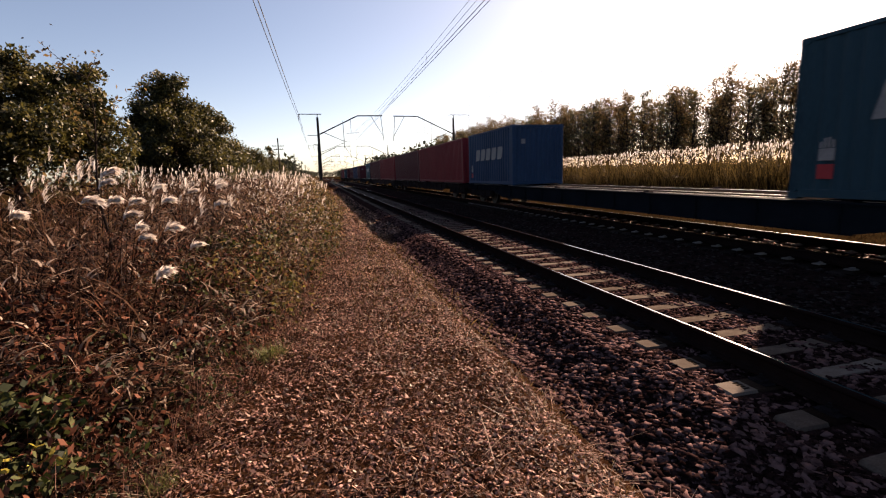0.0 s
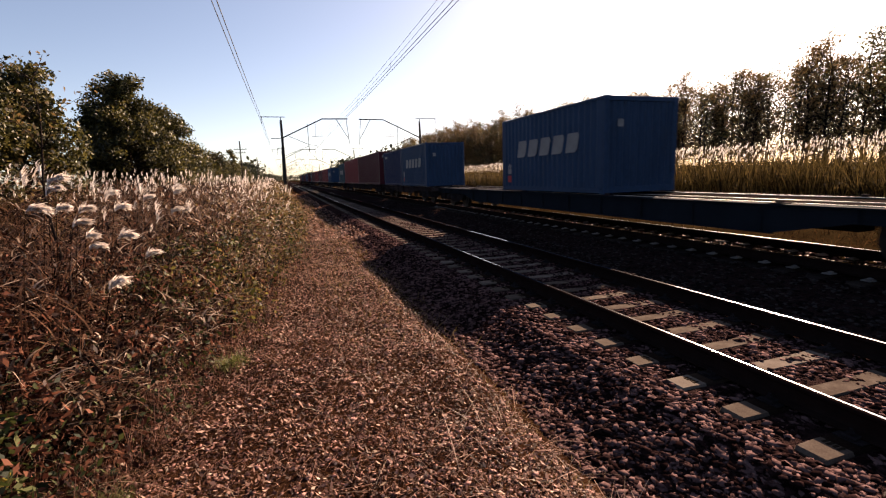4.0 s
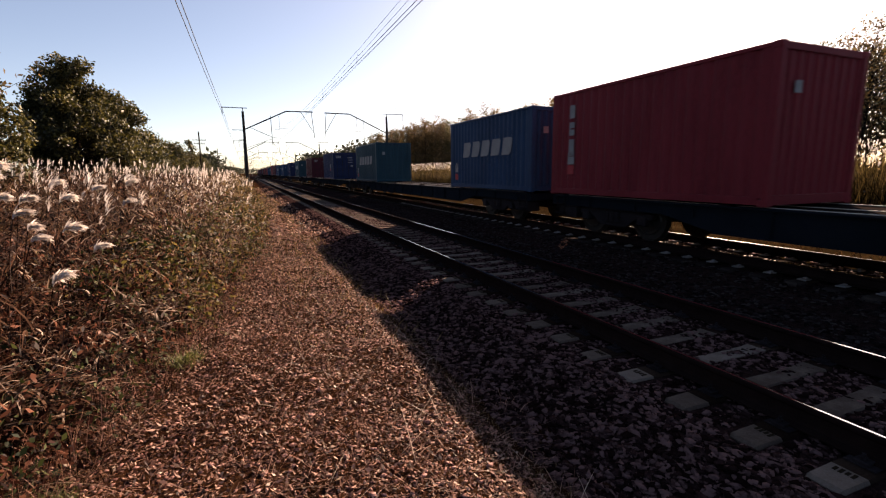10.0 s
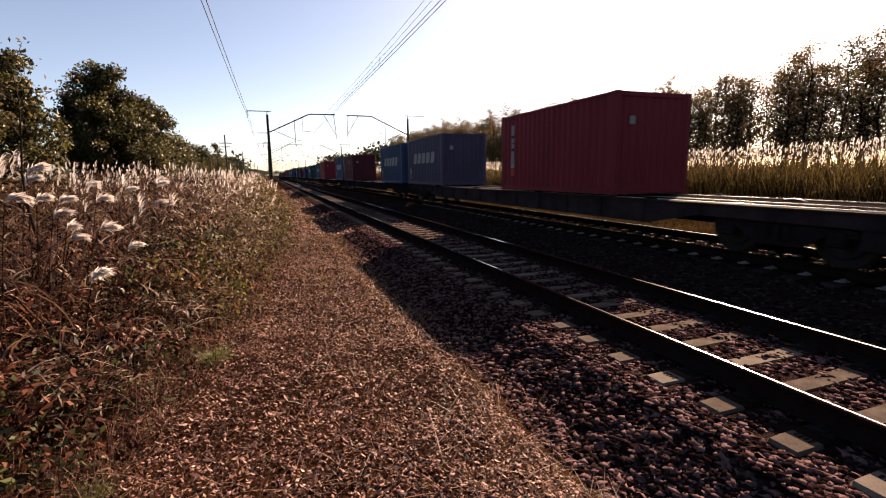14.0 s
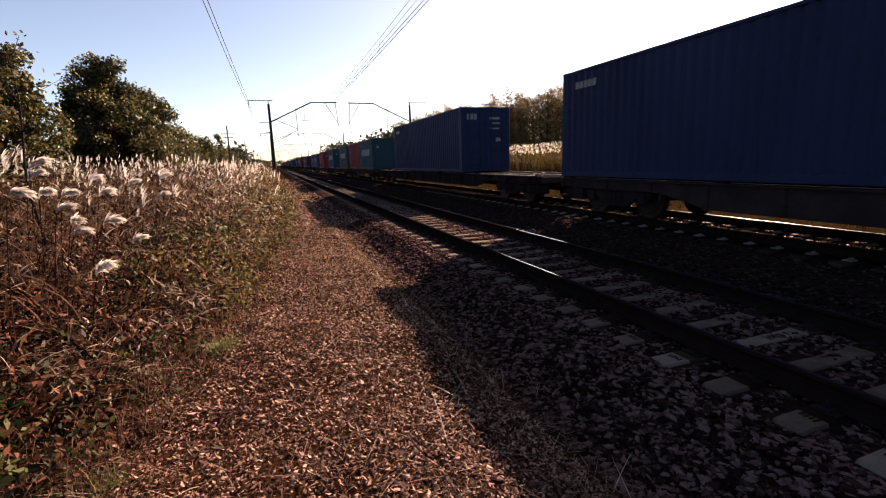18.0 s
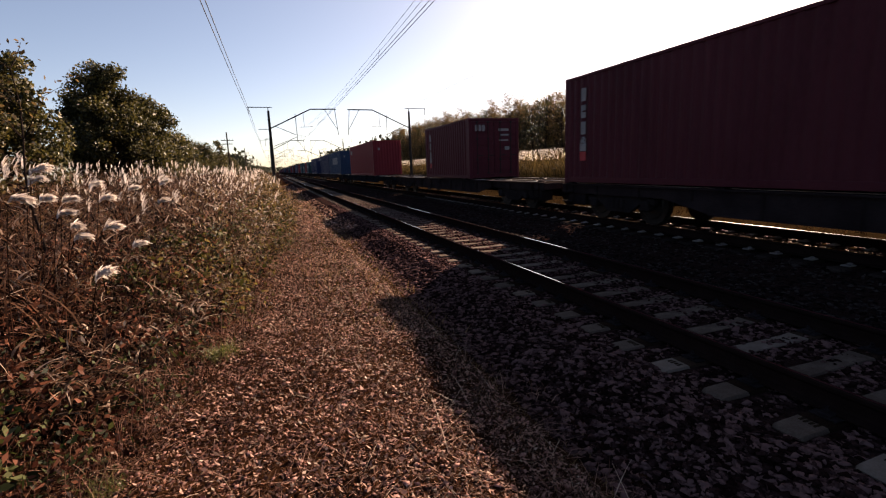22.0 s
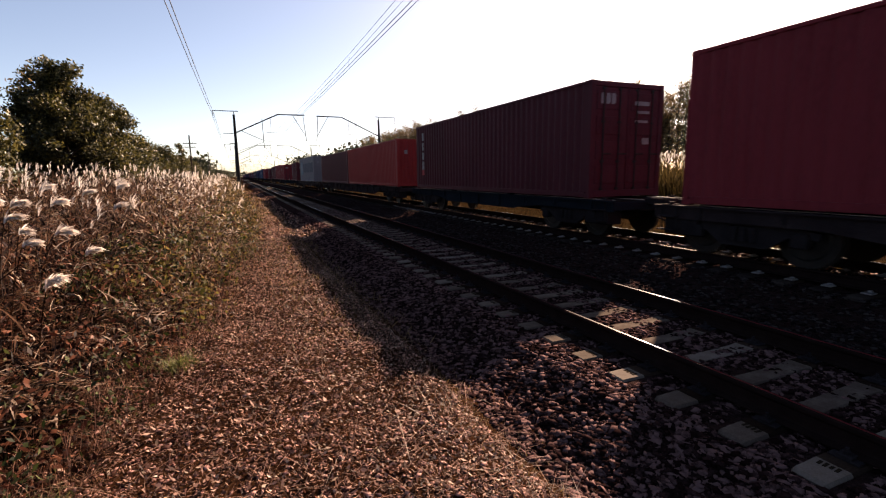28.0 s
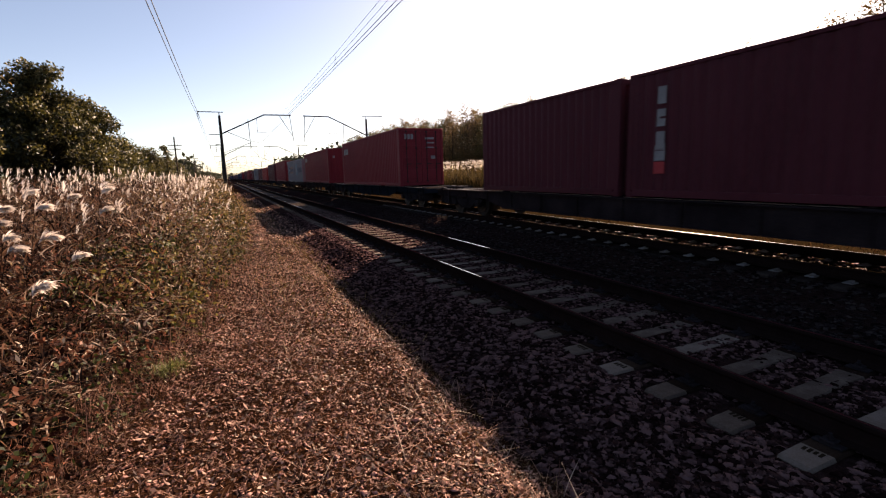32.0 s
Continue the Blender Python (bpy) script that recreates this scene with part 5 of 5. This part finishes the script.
def plume_reed(at, size, lean, seed):
    """One reed with a drooping feathery head; the place is the head's base."""
    rng = np.random.default_rng(seed)
    root = tagged(new("plume_reed"), "reed with a drooping silvery feathery plume", "reed", "plumed reeds on the bank")
    gx, gy, top = at
    gz = float(ground_z(gx - lean, gy))
    root.location = (gx - lean, gy, gz)
    h = top - gz
    bm = bmesh.new()
    pts = [Vector((lean * f ** 2, 0.03 * math.sin(f * 3), h * f)) for f in (0, 0.25, 0.5, 0.75, 0.9, 1.0)]
    for a, b in zip(pts, pts[1:]):
        rod(bm, a, b, 0.004, 5, 0.0035)
    part("stalk", bm, M["reed"], root)
    root.rotation_euler = (0, 0, rng.uniform(-0.6, 0.6))
    # fine strands that trail along a bent rib
    n = 300
    f = rng.uniform(0, 1, n) ** 0.8
    rise = rng.uniform(0.35, 0.75)
    base = np.stack([lean + size * (0.3 * f + 0.7 * f ** 2) * 0.55, np.zeros(n), h + size * (rise * f - 0.25 * f ** 2)], -1)
    way = np.stack([0.3 + 1.4 * f, np.zeros(n), rise - 0.5 * f], -1)
    way /= np.linalg.norm(way, axis=1)[:, None]
    way += rng.normal(0, 0.23, (n, 3)) + np.array([0.1, 0, 0.02])
    ln = size * rng.uniform(0.3, 0.6, n) * (1.1 - 0.45 * f)
    side = rng.normal(0, 1, (n, 3))
    side /= np.linalg.norm(side, axis=1)[:, None]
    wd = rng.uniform(0.0035, 0.0075, n)
    mid = base + way * ln[:, None] * 0.55 + np.array([0, 0, 0.012])
    tip = base + way * ln[:, None] - np.array([0, 0, 0.012])
    k = side * wd[:, None]
    v = np.stack([base - k * 0.5, base + k * 0.5, mid + k, mid - k, tip + k * 0.15, tip - k * 0.15], 1).reshape(-1, 3)
    q = (np.array([(0, 1, 2, 3), (3, 2, 4, 5)])[None] + (np.arange(n) * 6)[:, None, None]).reshape(-1, 4)
    o = soup("plume", v, q, M["plume"], root, "", "", "")
    v, q = blades(np.zeros(5), np.zeros(5), np.linspace(0.1, h * 0.6, 5), np.full(5, h * 0.5), rng.uniform(0, 6.3, 5), np.full(5, 0.5), np.full(5, 1.0), np.full(5, 0.018), rng, 4)
    o = soup("foliage", v, q, M["reed"], root, "", "", "")
    return root


for i, (at, size, lean) in enumerate((((-2.6, 6.0, 1.46), 0.3, 0.2), ((-2.6, 8.7, 1.3), 0.34, 0.25), ((-2.6, 7.06, 1.2), 0.28, 0.2), ((-2.6, 7.6, 1.02), 0.26, 0.3), ((-2.6, 8.6, 0.86), 0.4, 0.35),
                                      ((-2.2, 8.4, 0.55), 0.3, 0.3), ((-1.9, 6.1, 0.56), 0.36, 0.3), ((-2.4, 18.2, 1.0), 0.55, 0.3), ((-2.6, 12.9, 1.43), 0.36, 0.2), ((-2.6, 6.8, 1.41), 0.26, 0.2),
                                      ((-2.6, 6.6, 1.71), 0.3, 0.15), ((-2.4, 12.8, 0.98), 0.3, 0.2), ((-2.6, 7.3, 1.36), 0.28, 0.2), ((-2.8, 11.1, 1.38), 0.3, 0.2), ((-3.0, 9.6, 1.5), 0.3, 0.2),
                                      ((-3.2, 8.0, 1.6), 0.28, 0.2), ((-2.3, 6.6, 0.95), 0.26, 0.25), ((-2.2, 10.6, 1.1), 0.3, 0.25), ((-2.9, 14.5, 1.6), 0.34, 0.2), ((-3.4, 6.4, 1.3), 0.3, 0.25))):
    k = 0.8
    plume_reed((at[0] * k, at[1] * k, 1.7 + (at[2] - 1.7) * k), size * 0.68, lean * 0.8, 300 + i)

# weeds and low herbs at the foot of the bank
def herbs(name, n, y0, y1, inner, outer, hmax, lo, hi, material, label, seed, narrow=0.55, reach=0.8):
    rng = np.random.default_rng(seed)
    per = 45
    cx, cy = bank(n // per, y0, y1, inner, outer, 1.3, rng)
    h = hmax * np.clip((bank_edge(cy) - cx + 0.35) / reach, 0.12, 1) * rng.uniform(0.15, 1.0, len(cx)) * near_low(cx, cy)
    r = rng.uniform(0.07, 0.2, len(cx)) * (1 + cy * 0.02)
    k = np.repeat(np.arange(len(cx)), per)
    g = rng.normal(0, 1, (len(k), 3)) * r[k][:, None]
    x, y = cx[k] + g[:, 0], cy[k] + g[:, 1]
    z = np.maximum(ground_z(x, y) + 0.01, ground_z(cx, cy)[k] + h[k] + g[:, 2] * 1.3)
    v, f = leaves(np.stack([x, y, z], -1), rng.uniform(lo, hi, len(x)), rng, 0, narrow)
    return soup(name, v, f, material, None, label, "stuff", "weeds")


herbs("weeds", 10000, 2.2, 26, -0.3, 1.0, 0.9, 0.014, 0.04, M["weed"], "dark green weeds at the foot of the reeds", 71)
herbs("dry_weeds", 26000, 2.0, 26, -0.3, 2.4, 1.2, 0.014, 0.045, M["redleaf"], "reddish brown dry leaves among the reeds", 73, 0.45)
herbs("dry_weeds", 22000, 14, 80, -0.4, 3.0, 1.5, 0.03, 0.08, M["reed_gold"], "golden dry leaves along the bank", 75, 0.5)
herbs("weeds", 9500, 6.5, 26, -0.3, 0.9, 1.0, 0.02, 0.05, M["yellow_weed"], "yellowing leafy weeds along the path edge", 78, 0.6)
herbs("weeds", 6000, 12, 60, -0.3, 0.8, 1.2, 0.025, 0.055, M["weed"], "green weeds along the path edge", 77, 0.5)
herbs("dry_weeds", 15000, 7, 34, -0.3, 1.6, 1.2, 0.015, 0.045, M["reed_gold"], "golden dry leaves in front of the reeds", 79, 0.4)


def bare_sapling():
    """Thin sapling with few leaves, standing in the reeds."""
    rng = np.random.default_rng(90)
    root = tagged(new("sapling"), "thin dark sapling with few leaves standing in the reeds", "sapling")
    root.location = (-3.3, 8.4, float(ground_z(-3.3, 8.4)))
    pts = [Vector((0.04 * math.sin(i * 1.3), 0.03 * math.cos(i), 0.48 * i)) for i in range(8)]
    part("trunk", tube(pts, [0.03 * (1 - i / 8.5) for i in range(8)], 7), M["bark"], root)
    tips = []
    for i in range(16):
        p = pts[3 + i % 5]
        a = rng.uniform(0, 6.28)
        e = p + Vector((math.cos(a) * 0.5, math.sin(a) * 0.5, rng.uniform(0.2, 0.6))) * rng.uniform(0.6, 1.3)
        part("twig", tube([p, p.lerp(e, 0.5) + Vector((0, 0, -0.03)), e], [0.009, 0.006, 0.003], 5), M["bark"], root)
        tips += [p.lerp(e, f) for f in (0.5, 0.8, 1.0)]
    c = np.repeat(np.array(tips), 6, axis=0) + rng.normal(0, 0.09, (len(tips) * 6, 3))
    v, f = leaves(c, rng.uniform(0.02, 0.045, len(c)), rng)
    soup("foliage", v, f, M["leaf_olive"], root, "", "", "")


bare_sapling()


def low_plant(name, at, n, spread, height, lo, hi, material, label, seed, category, narrow=0.6, stems=10):
    rng = np.random.default_rng(seed)
    root = tagged(new(name), label, category)
    root.location = (at[0], at[1], float(ground_z(at[0], at[1])))
    tips = []
    for i in range(stems):
        a = rng.uniform(0, 6.28)
        e = Vector((math.cos(a) * spread * rng.uniform(0.3, 1), math.sin(a) * spread * rng.uniform(0.3, 1), height * rng.uniform(0.5, 1)))
        part("stem", tube([(0, 0, -0.03), e * 0.5 + Vector((0, 0, height * 0.08)), e], [0.006, 0.004, 0.002], 5), M["bark"], root)
        tips.append(e)
    t = np.array(tips)
    c = t[rng.integers(0, stems, n)] * rng.uniform(0.45, 1.0, (n, 1)) + rng.normal(0, spread * 0.16, (n, 3))
    c[:, 2] = np.abs(c[:, 2]) + 0.02
    v, f = leaves(c, rng.uniform(lo, hi, n), rng, 0, narrow)
    soup("foliage", v, f, material, root, "", "", "")
    return root


low_plant("red_shrub", (-2.3, 4.6), 420, 0.5, 0.7, 0.03, 0.075, M["redleaf"], "low shrub with rusty red autumn leaves", 91, "shrub", 0.3)
low_plant("red_shrub", (-2.9, 5.6), 360, 0.5, 0.9, 0.03, 0.07, M["redleaf"], "shrub with purplish red drying leaves in the reeds", 92, "shrub", 0.35)
low_plant("leafy_weed", (-1.85, 3.2), 110, 0.32, 0.36, 0.025, 0.05, M["weed"], "dark green broad-leaved weed beside the path", 93, "weed", 0.7)
low_plant("yellow_weed", (-1.95, 3.45), 16, 0.2, 0.34, 0.05, 0.075, M["yellow_leaf"], "weed with a few broad bright yellow leaves", 191, "weed", 0.6, 6)
low_plant("red_shrub", (-2.0, 4.0), 260, 0.42, 0.5, 0.03, 0.07, M["redleaf"], "low shrub with rusty red autumn leaves", 192, "shrub", 0.3)
low_plant("leafy_weed", (-2.1, 3.9), 220, 0.4, 0.5, 0.025, 0.06, M["weed"], "dark green broad-leaved weed beside the path", 94, "weed", 0.7)
low_plant("leafy_weed", (-1.55, 9.0), 700, 0.7, 1.1, 0.025, 0.06, M["weed"], "tall green weed in front of the reeds", 95, "weed", 0.6, 18)
low_plant("leafy_weed", (-1.35, 11.5), 700, 0.8, 1.0, 0.025, 0.06, M["weed"], "tall green weed in front of the reeds", 96, "weed", 0.6, 18)
low_plant("leafy_weed", (-1.9, 7.2), 500, 0.6, 0.75, 0.02, 0.05, M["weed"], "dark green bushy weed in front of the reeds", 97, "weed", 0.6, 16)


def tuft(at, n, h, material, label, seed):
    rng = np.random.default_rng(seed)
    root = tagged(new("grass_tuft"), label, "grass")
    root.location = (at[0], at[1], float(ground_z(at[0], at[1])))
    v, f = blades(rng.normal(0, 0.075, n), rng.normal(0, 0.075, n), np.full(n, -0.01), rng.uniform(0.4, 1, n) * h, rng.uniform(0, 6.3, n), np.abs(rng.normal(0, 0.35, n)), np.abs(rng.normal(0.4, 0.3, n)), np.full(n, 0.008), rng, 3)
    soup("foliage", v, f, material, root, "", "", "")


tuft((-0.78, 5.3), 170, 0.22, M["grass"], "bright green grass tuft on the path edge", 98)
tuft((-0.66, 5.45), 70, 0.16, M["grass"], "small green grass tuft on the path edge", 99)
tuft((-1.35, 4.7), 260, 0.34, M["straw"], "dry straw-coloured grass tuft", 100)
tuft((-1.6, 5.6), 260, 0.4, M["straw"], "dry straw-coloured grass tuft", 101)
tuft((2.05, 3.45), 22, 0.2, M["straw"], "thin dry grass tuft at the ballast edge", 102)
tuft((-1.25, 3.3), 160, 0.14, M["grass"], "low green herb on the litter", 103)

# litter and grass on the path
rng = np.random.default_rng(60)


def litter(name, n, x0, x1, y0, y1, lo, hi, material, label, seed, narrow=0.5, power=2.0):
    """Curled dead leaves and chips lying on the ground."""
    rng = np.random.default_rng(seed)
    x, y = scatter(n, x0, x1, y0, y1, rng, power if y1 > 3 else 1.0)
    a = rng.uniform(0, 6.283, n)
    t, u = rng.normal(0, 0.45, n), rng.normal(0, 0.45, n)
    size = rng.uniform(lo, hi, n)
    base = np.array([(-1, 0, 0.25), (-0.1, -narrow, 0), (1, 0, 0.3), (0.1, narrow, 0.1)], dtype=float)
    v = base[None] * (1 + rng.uniform(-0.25, 0.25, (n, 4, 3))) * size[:, None, None]
    v[:, :, 2] += v[:, :, 0] * t[:, None] + v[:, :, 1] * u[:, None]
    c, s_ = np.cos(a)[:, None], np.sin(a)[:, None]
    vx, vy = v[:, :, 0] * c - v[:, :, 1] * s_, v[:, :, 0] * s_ + v[:, :, 1] * c
    w = np.stack([vx + x[:, None], vy + y[:, None], v[:, :, 2] + (ground_z(x, y) + 0.004 + size * 0.35 + rng.uniform(0, 0.018, n))[:, None]], -1)
    return soup(name, w.reshape(-1, 3), np.arange(n * 4).reshape(n, 4), material, None, label, "stuff", "litter")


litter("leaf_litter", 28000, -1.5, 1.75, 1.5, 24, 0.006, 0.019, M["straw"], "brown dead leaves and chips covering the path", 161)
litter("leaf_litter", 24000, -2.4, 1.75, 1.5, 20, 0.007, 0.021, M["redleaf"], "dark reddish dead leaves on the path", 162, 0.35)
litter("leaf_litter", 5000, -1.3, 1.75, 1.5, 12, 0.014, 0.027, M["straw"], "long curled brown leaves on the path", 166, 0.26)
litter("leaf_litter", 2600, -1.6, 1.75, 1.5, 14, 0.008, 0.018, M["pale_leaf"], "pale bleached leaf scraps on the path", 165, 0.6)
litter("leaf_litter", 9000, -3.2, 1.75, -5, 1.6, 0.014, 0.036, M["straw"], "brown dead leaves on the path behind", 164)
litter("leaf_litter", 17000, -0.9, 1.75, 2.5, 26, 0.012, 0.03, M["straw"], "brown dead leaves farther along the path", 167, 0.4, 0.75)
litter("leaf_litter", 2600, -0.9, 1.75, 2.5, 26, 0.011, 0.026, M["pale_leaf"], "pale leaf scraps farther along the path", 168, 0.5, 0.75)
x, y = 0.2 + 1.9 * rng.uniform(0, 1, 9000) ** 0.7, 5 + 45 * rng.uniform(0, 1, 9000) ** 0.9
blade_field("path_grass", x, y, 0.05, 0.2, 0.011, M["reed_gold"], "short golden grass growing along the path", 69, 0.5, 0.6)
litter("leaf_litter", 9000, -1.0, 2.6, 16, 70, 0.03, 0.08, M["straw"], "brown litter farther along the path", 163)
x, y = scatter(36000, -2.0, 1.85, 1.5, 20, rng, 2.0)
blade_field("straw_litter", x, y, 0.025, 0.085, 0.006, M["straw"], "dry straw and twigs lying on the path", 56, 2.2, 1.4, "litter", seg=4)
x, y = scatter(700, -1.8, 1.8, 1.6, 12, rng, 1.6)
blade_field("straw_litter", x, y, 0.1, 0.2, 0.006, M["pale_leaf"], "long pale curved straws lying on the path", 66, 1.9, 1.0, "litter", seg=5)
x, y = rng.normal(1.75, 0.13, 5000), 1.6 + 30 * rng.uniform(0, 1, 5000) ** 1.2
blade_field("verge_grass", x, y, 0.03, 0.09, 0.006, M["reed_gold"], "thin dry grass along the ballast edge", 57, 0.5, 0.7)
x, y = bank(7500, 2.0, 24, -0.7, 0.7, 1.5, rng)
blade_field("bank_grass", x, y, 0.06, 0.34, 0.005, M["reed"], "dry grass at the foot of the bank", 58, 0.5, 0.8)
x, y = bank(1500, 2.0, 12, -0.5, 0.9, 1.3, rng)
blade_field("bank_grass", x, y, 0.15, 0.5, 0.004, M["straw"], "thin dry stalks standing at the foot of the bank", 68, 0.25, 0.4)

# far side: verge, then tall golden reeds
x, y = rng.uniform(10.6, 21, 26000), -2 + 92 * rng.uniform(0, 1, 26000) ** 1.6
blade_field("far_verge_grass", x, y, 0.05, 0.25, 0.025, M["verge"], "short yellow brown grass beyond the tracks", 59, 0.5, 0.6)
x, y = 21.5 + 14 * rng.uniform(0, 1, 60000) ** 1.3, -4 + 150 * rng.uniform(0, 1, 60000) ** 1.3
blade_field("far_reeds", x, y, 1.7, 2.95, 0.04, M["reed_olive"], "tall brown and golden reeds in front of the tree row", 60, 0.12, 0.3, "reeds")
x, y = 21.2 + 9 * rng.uniform(0, 1, 22000) ** 1.2, -4 + 150 * rng.uniform(0, 1, 22000) ** 1.3
blade_field("far_reeds", x, y, 1.2, 2.9, 0.035, M["reed_olive"], "golden reeds in front of the brown ones", 160, 0.16, 0.35, "reeds")
x, y = 21.2 + 4 * rng.uniform(0, 1, 15000), -4 + 150 * rng.uniform(0, 1, 15000) ** 1.3
v, f = leaves(np.stack([x, y, ground_z(x, y) + 2.9 * rng.uniform(0.1, 1, 15000) ** 0.6], -1), rng.uniform(0.035, 0.09, 15000), rng, 0, 0.35)
soup("far_reed_leaves", v, f, M["reed_gold"], None, "golden leaves hanging on the far reeds", "stuff", "reeds")
x, y = 21.5 + 8 * rng.uniform(0, 1, 6000) ** 1.2, -4 + 150 * rng.uniform(0, 1, 6000) ** 1.3
plume_field("far_reed_plumes", x, y, ground_z(x, y) + 3.0 - 0.9 * rng.uniform(0, 1, len(x)) ** 1.5, rng.uniform(0.09, 0.18, len(x)), 5, M["plume"], "bright plumes on the far reeds", 61, 0.3, 0.03, 0.2, 0.3)


def motions():
    for thing, s, z in ROLLING:
        walk(thing, [(t, pose(AXIS_FAR, s + travelled(t), z)) for t in (0, 4, 8, 12, 16, 20, 24, 28, 32)])


motions()
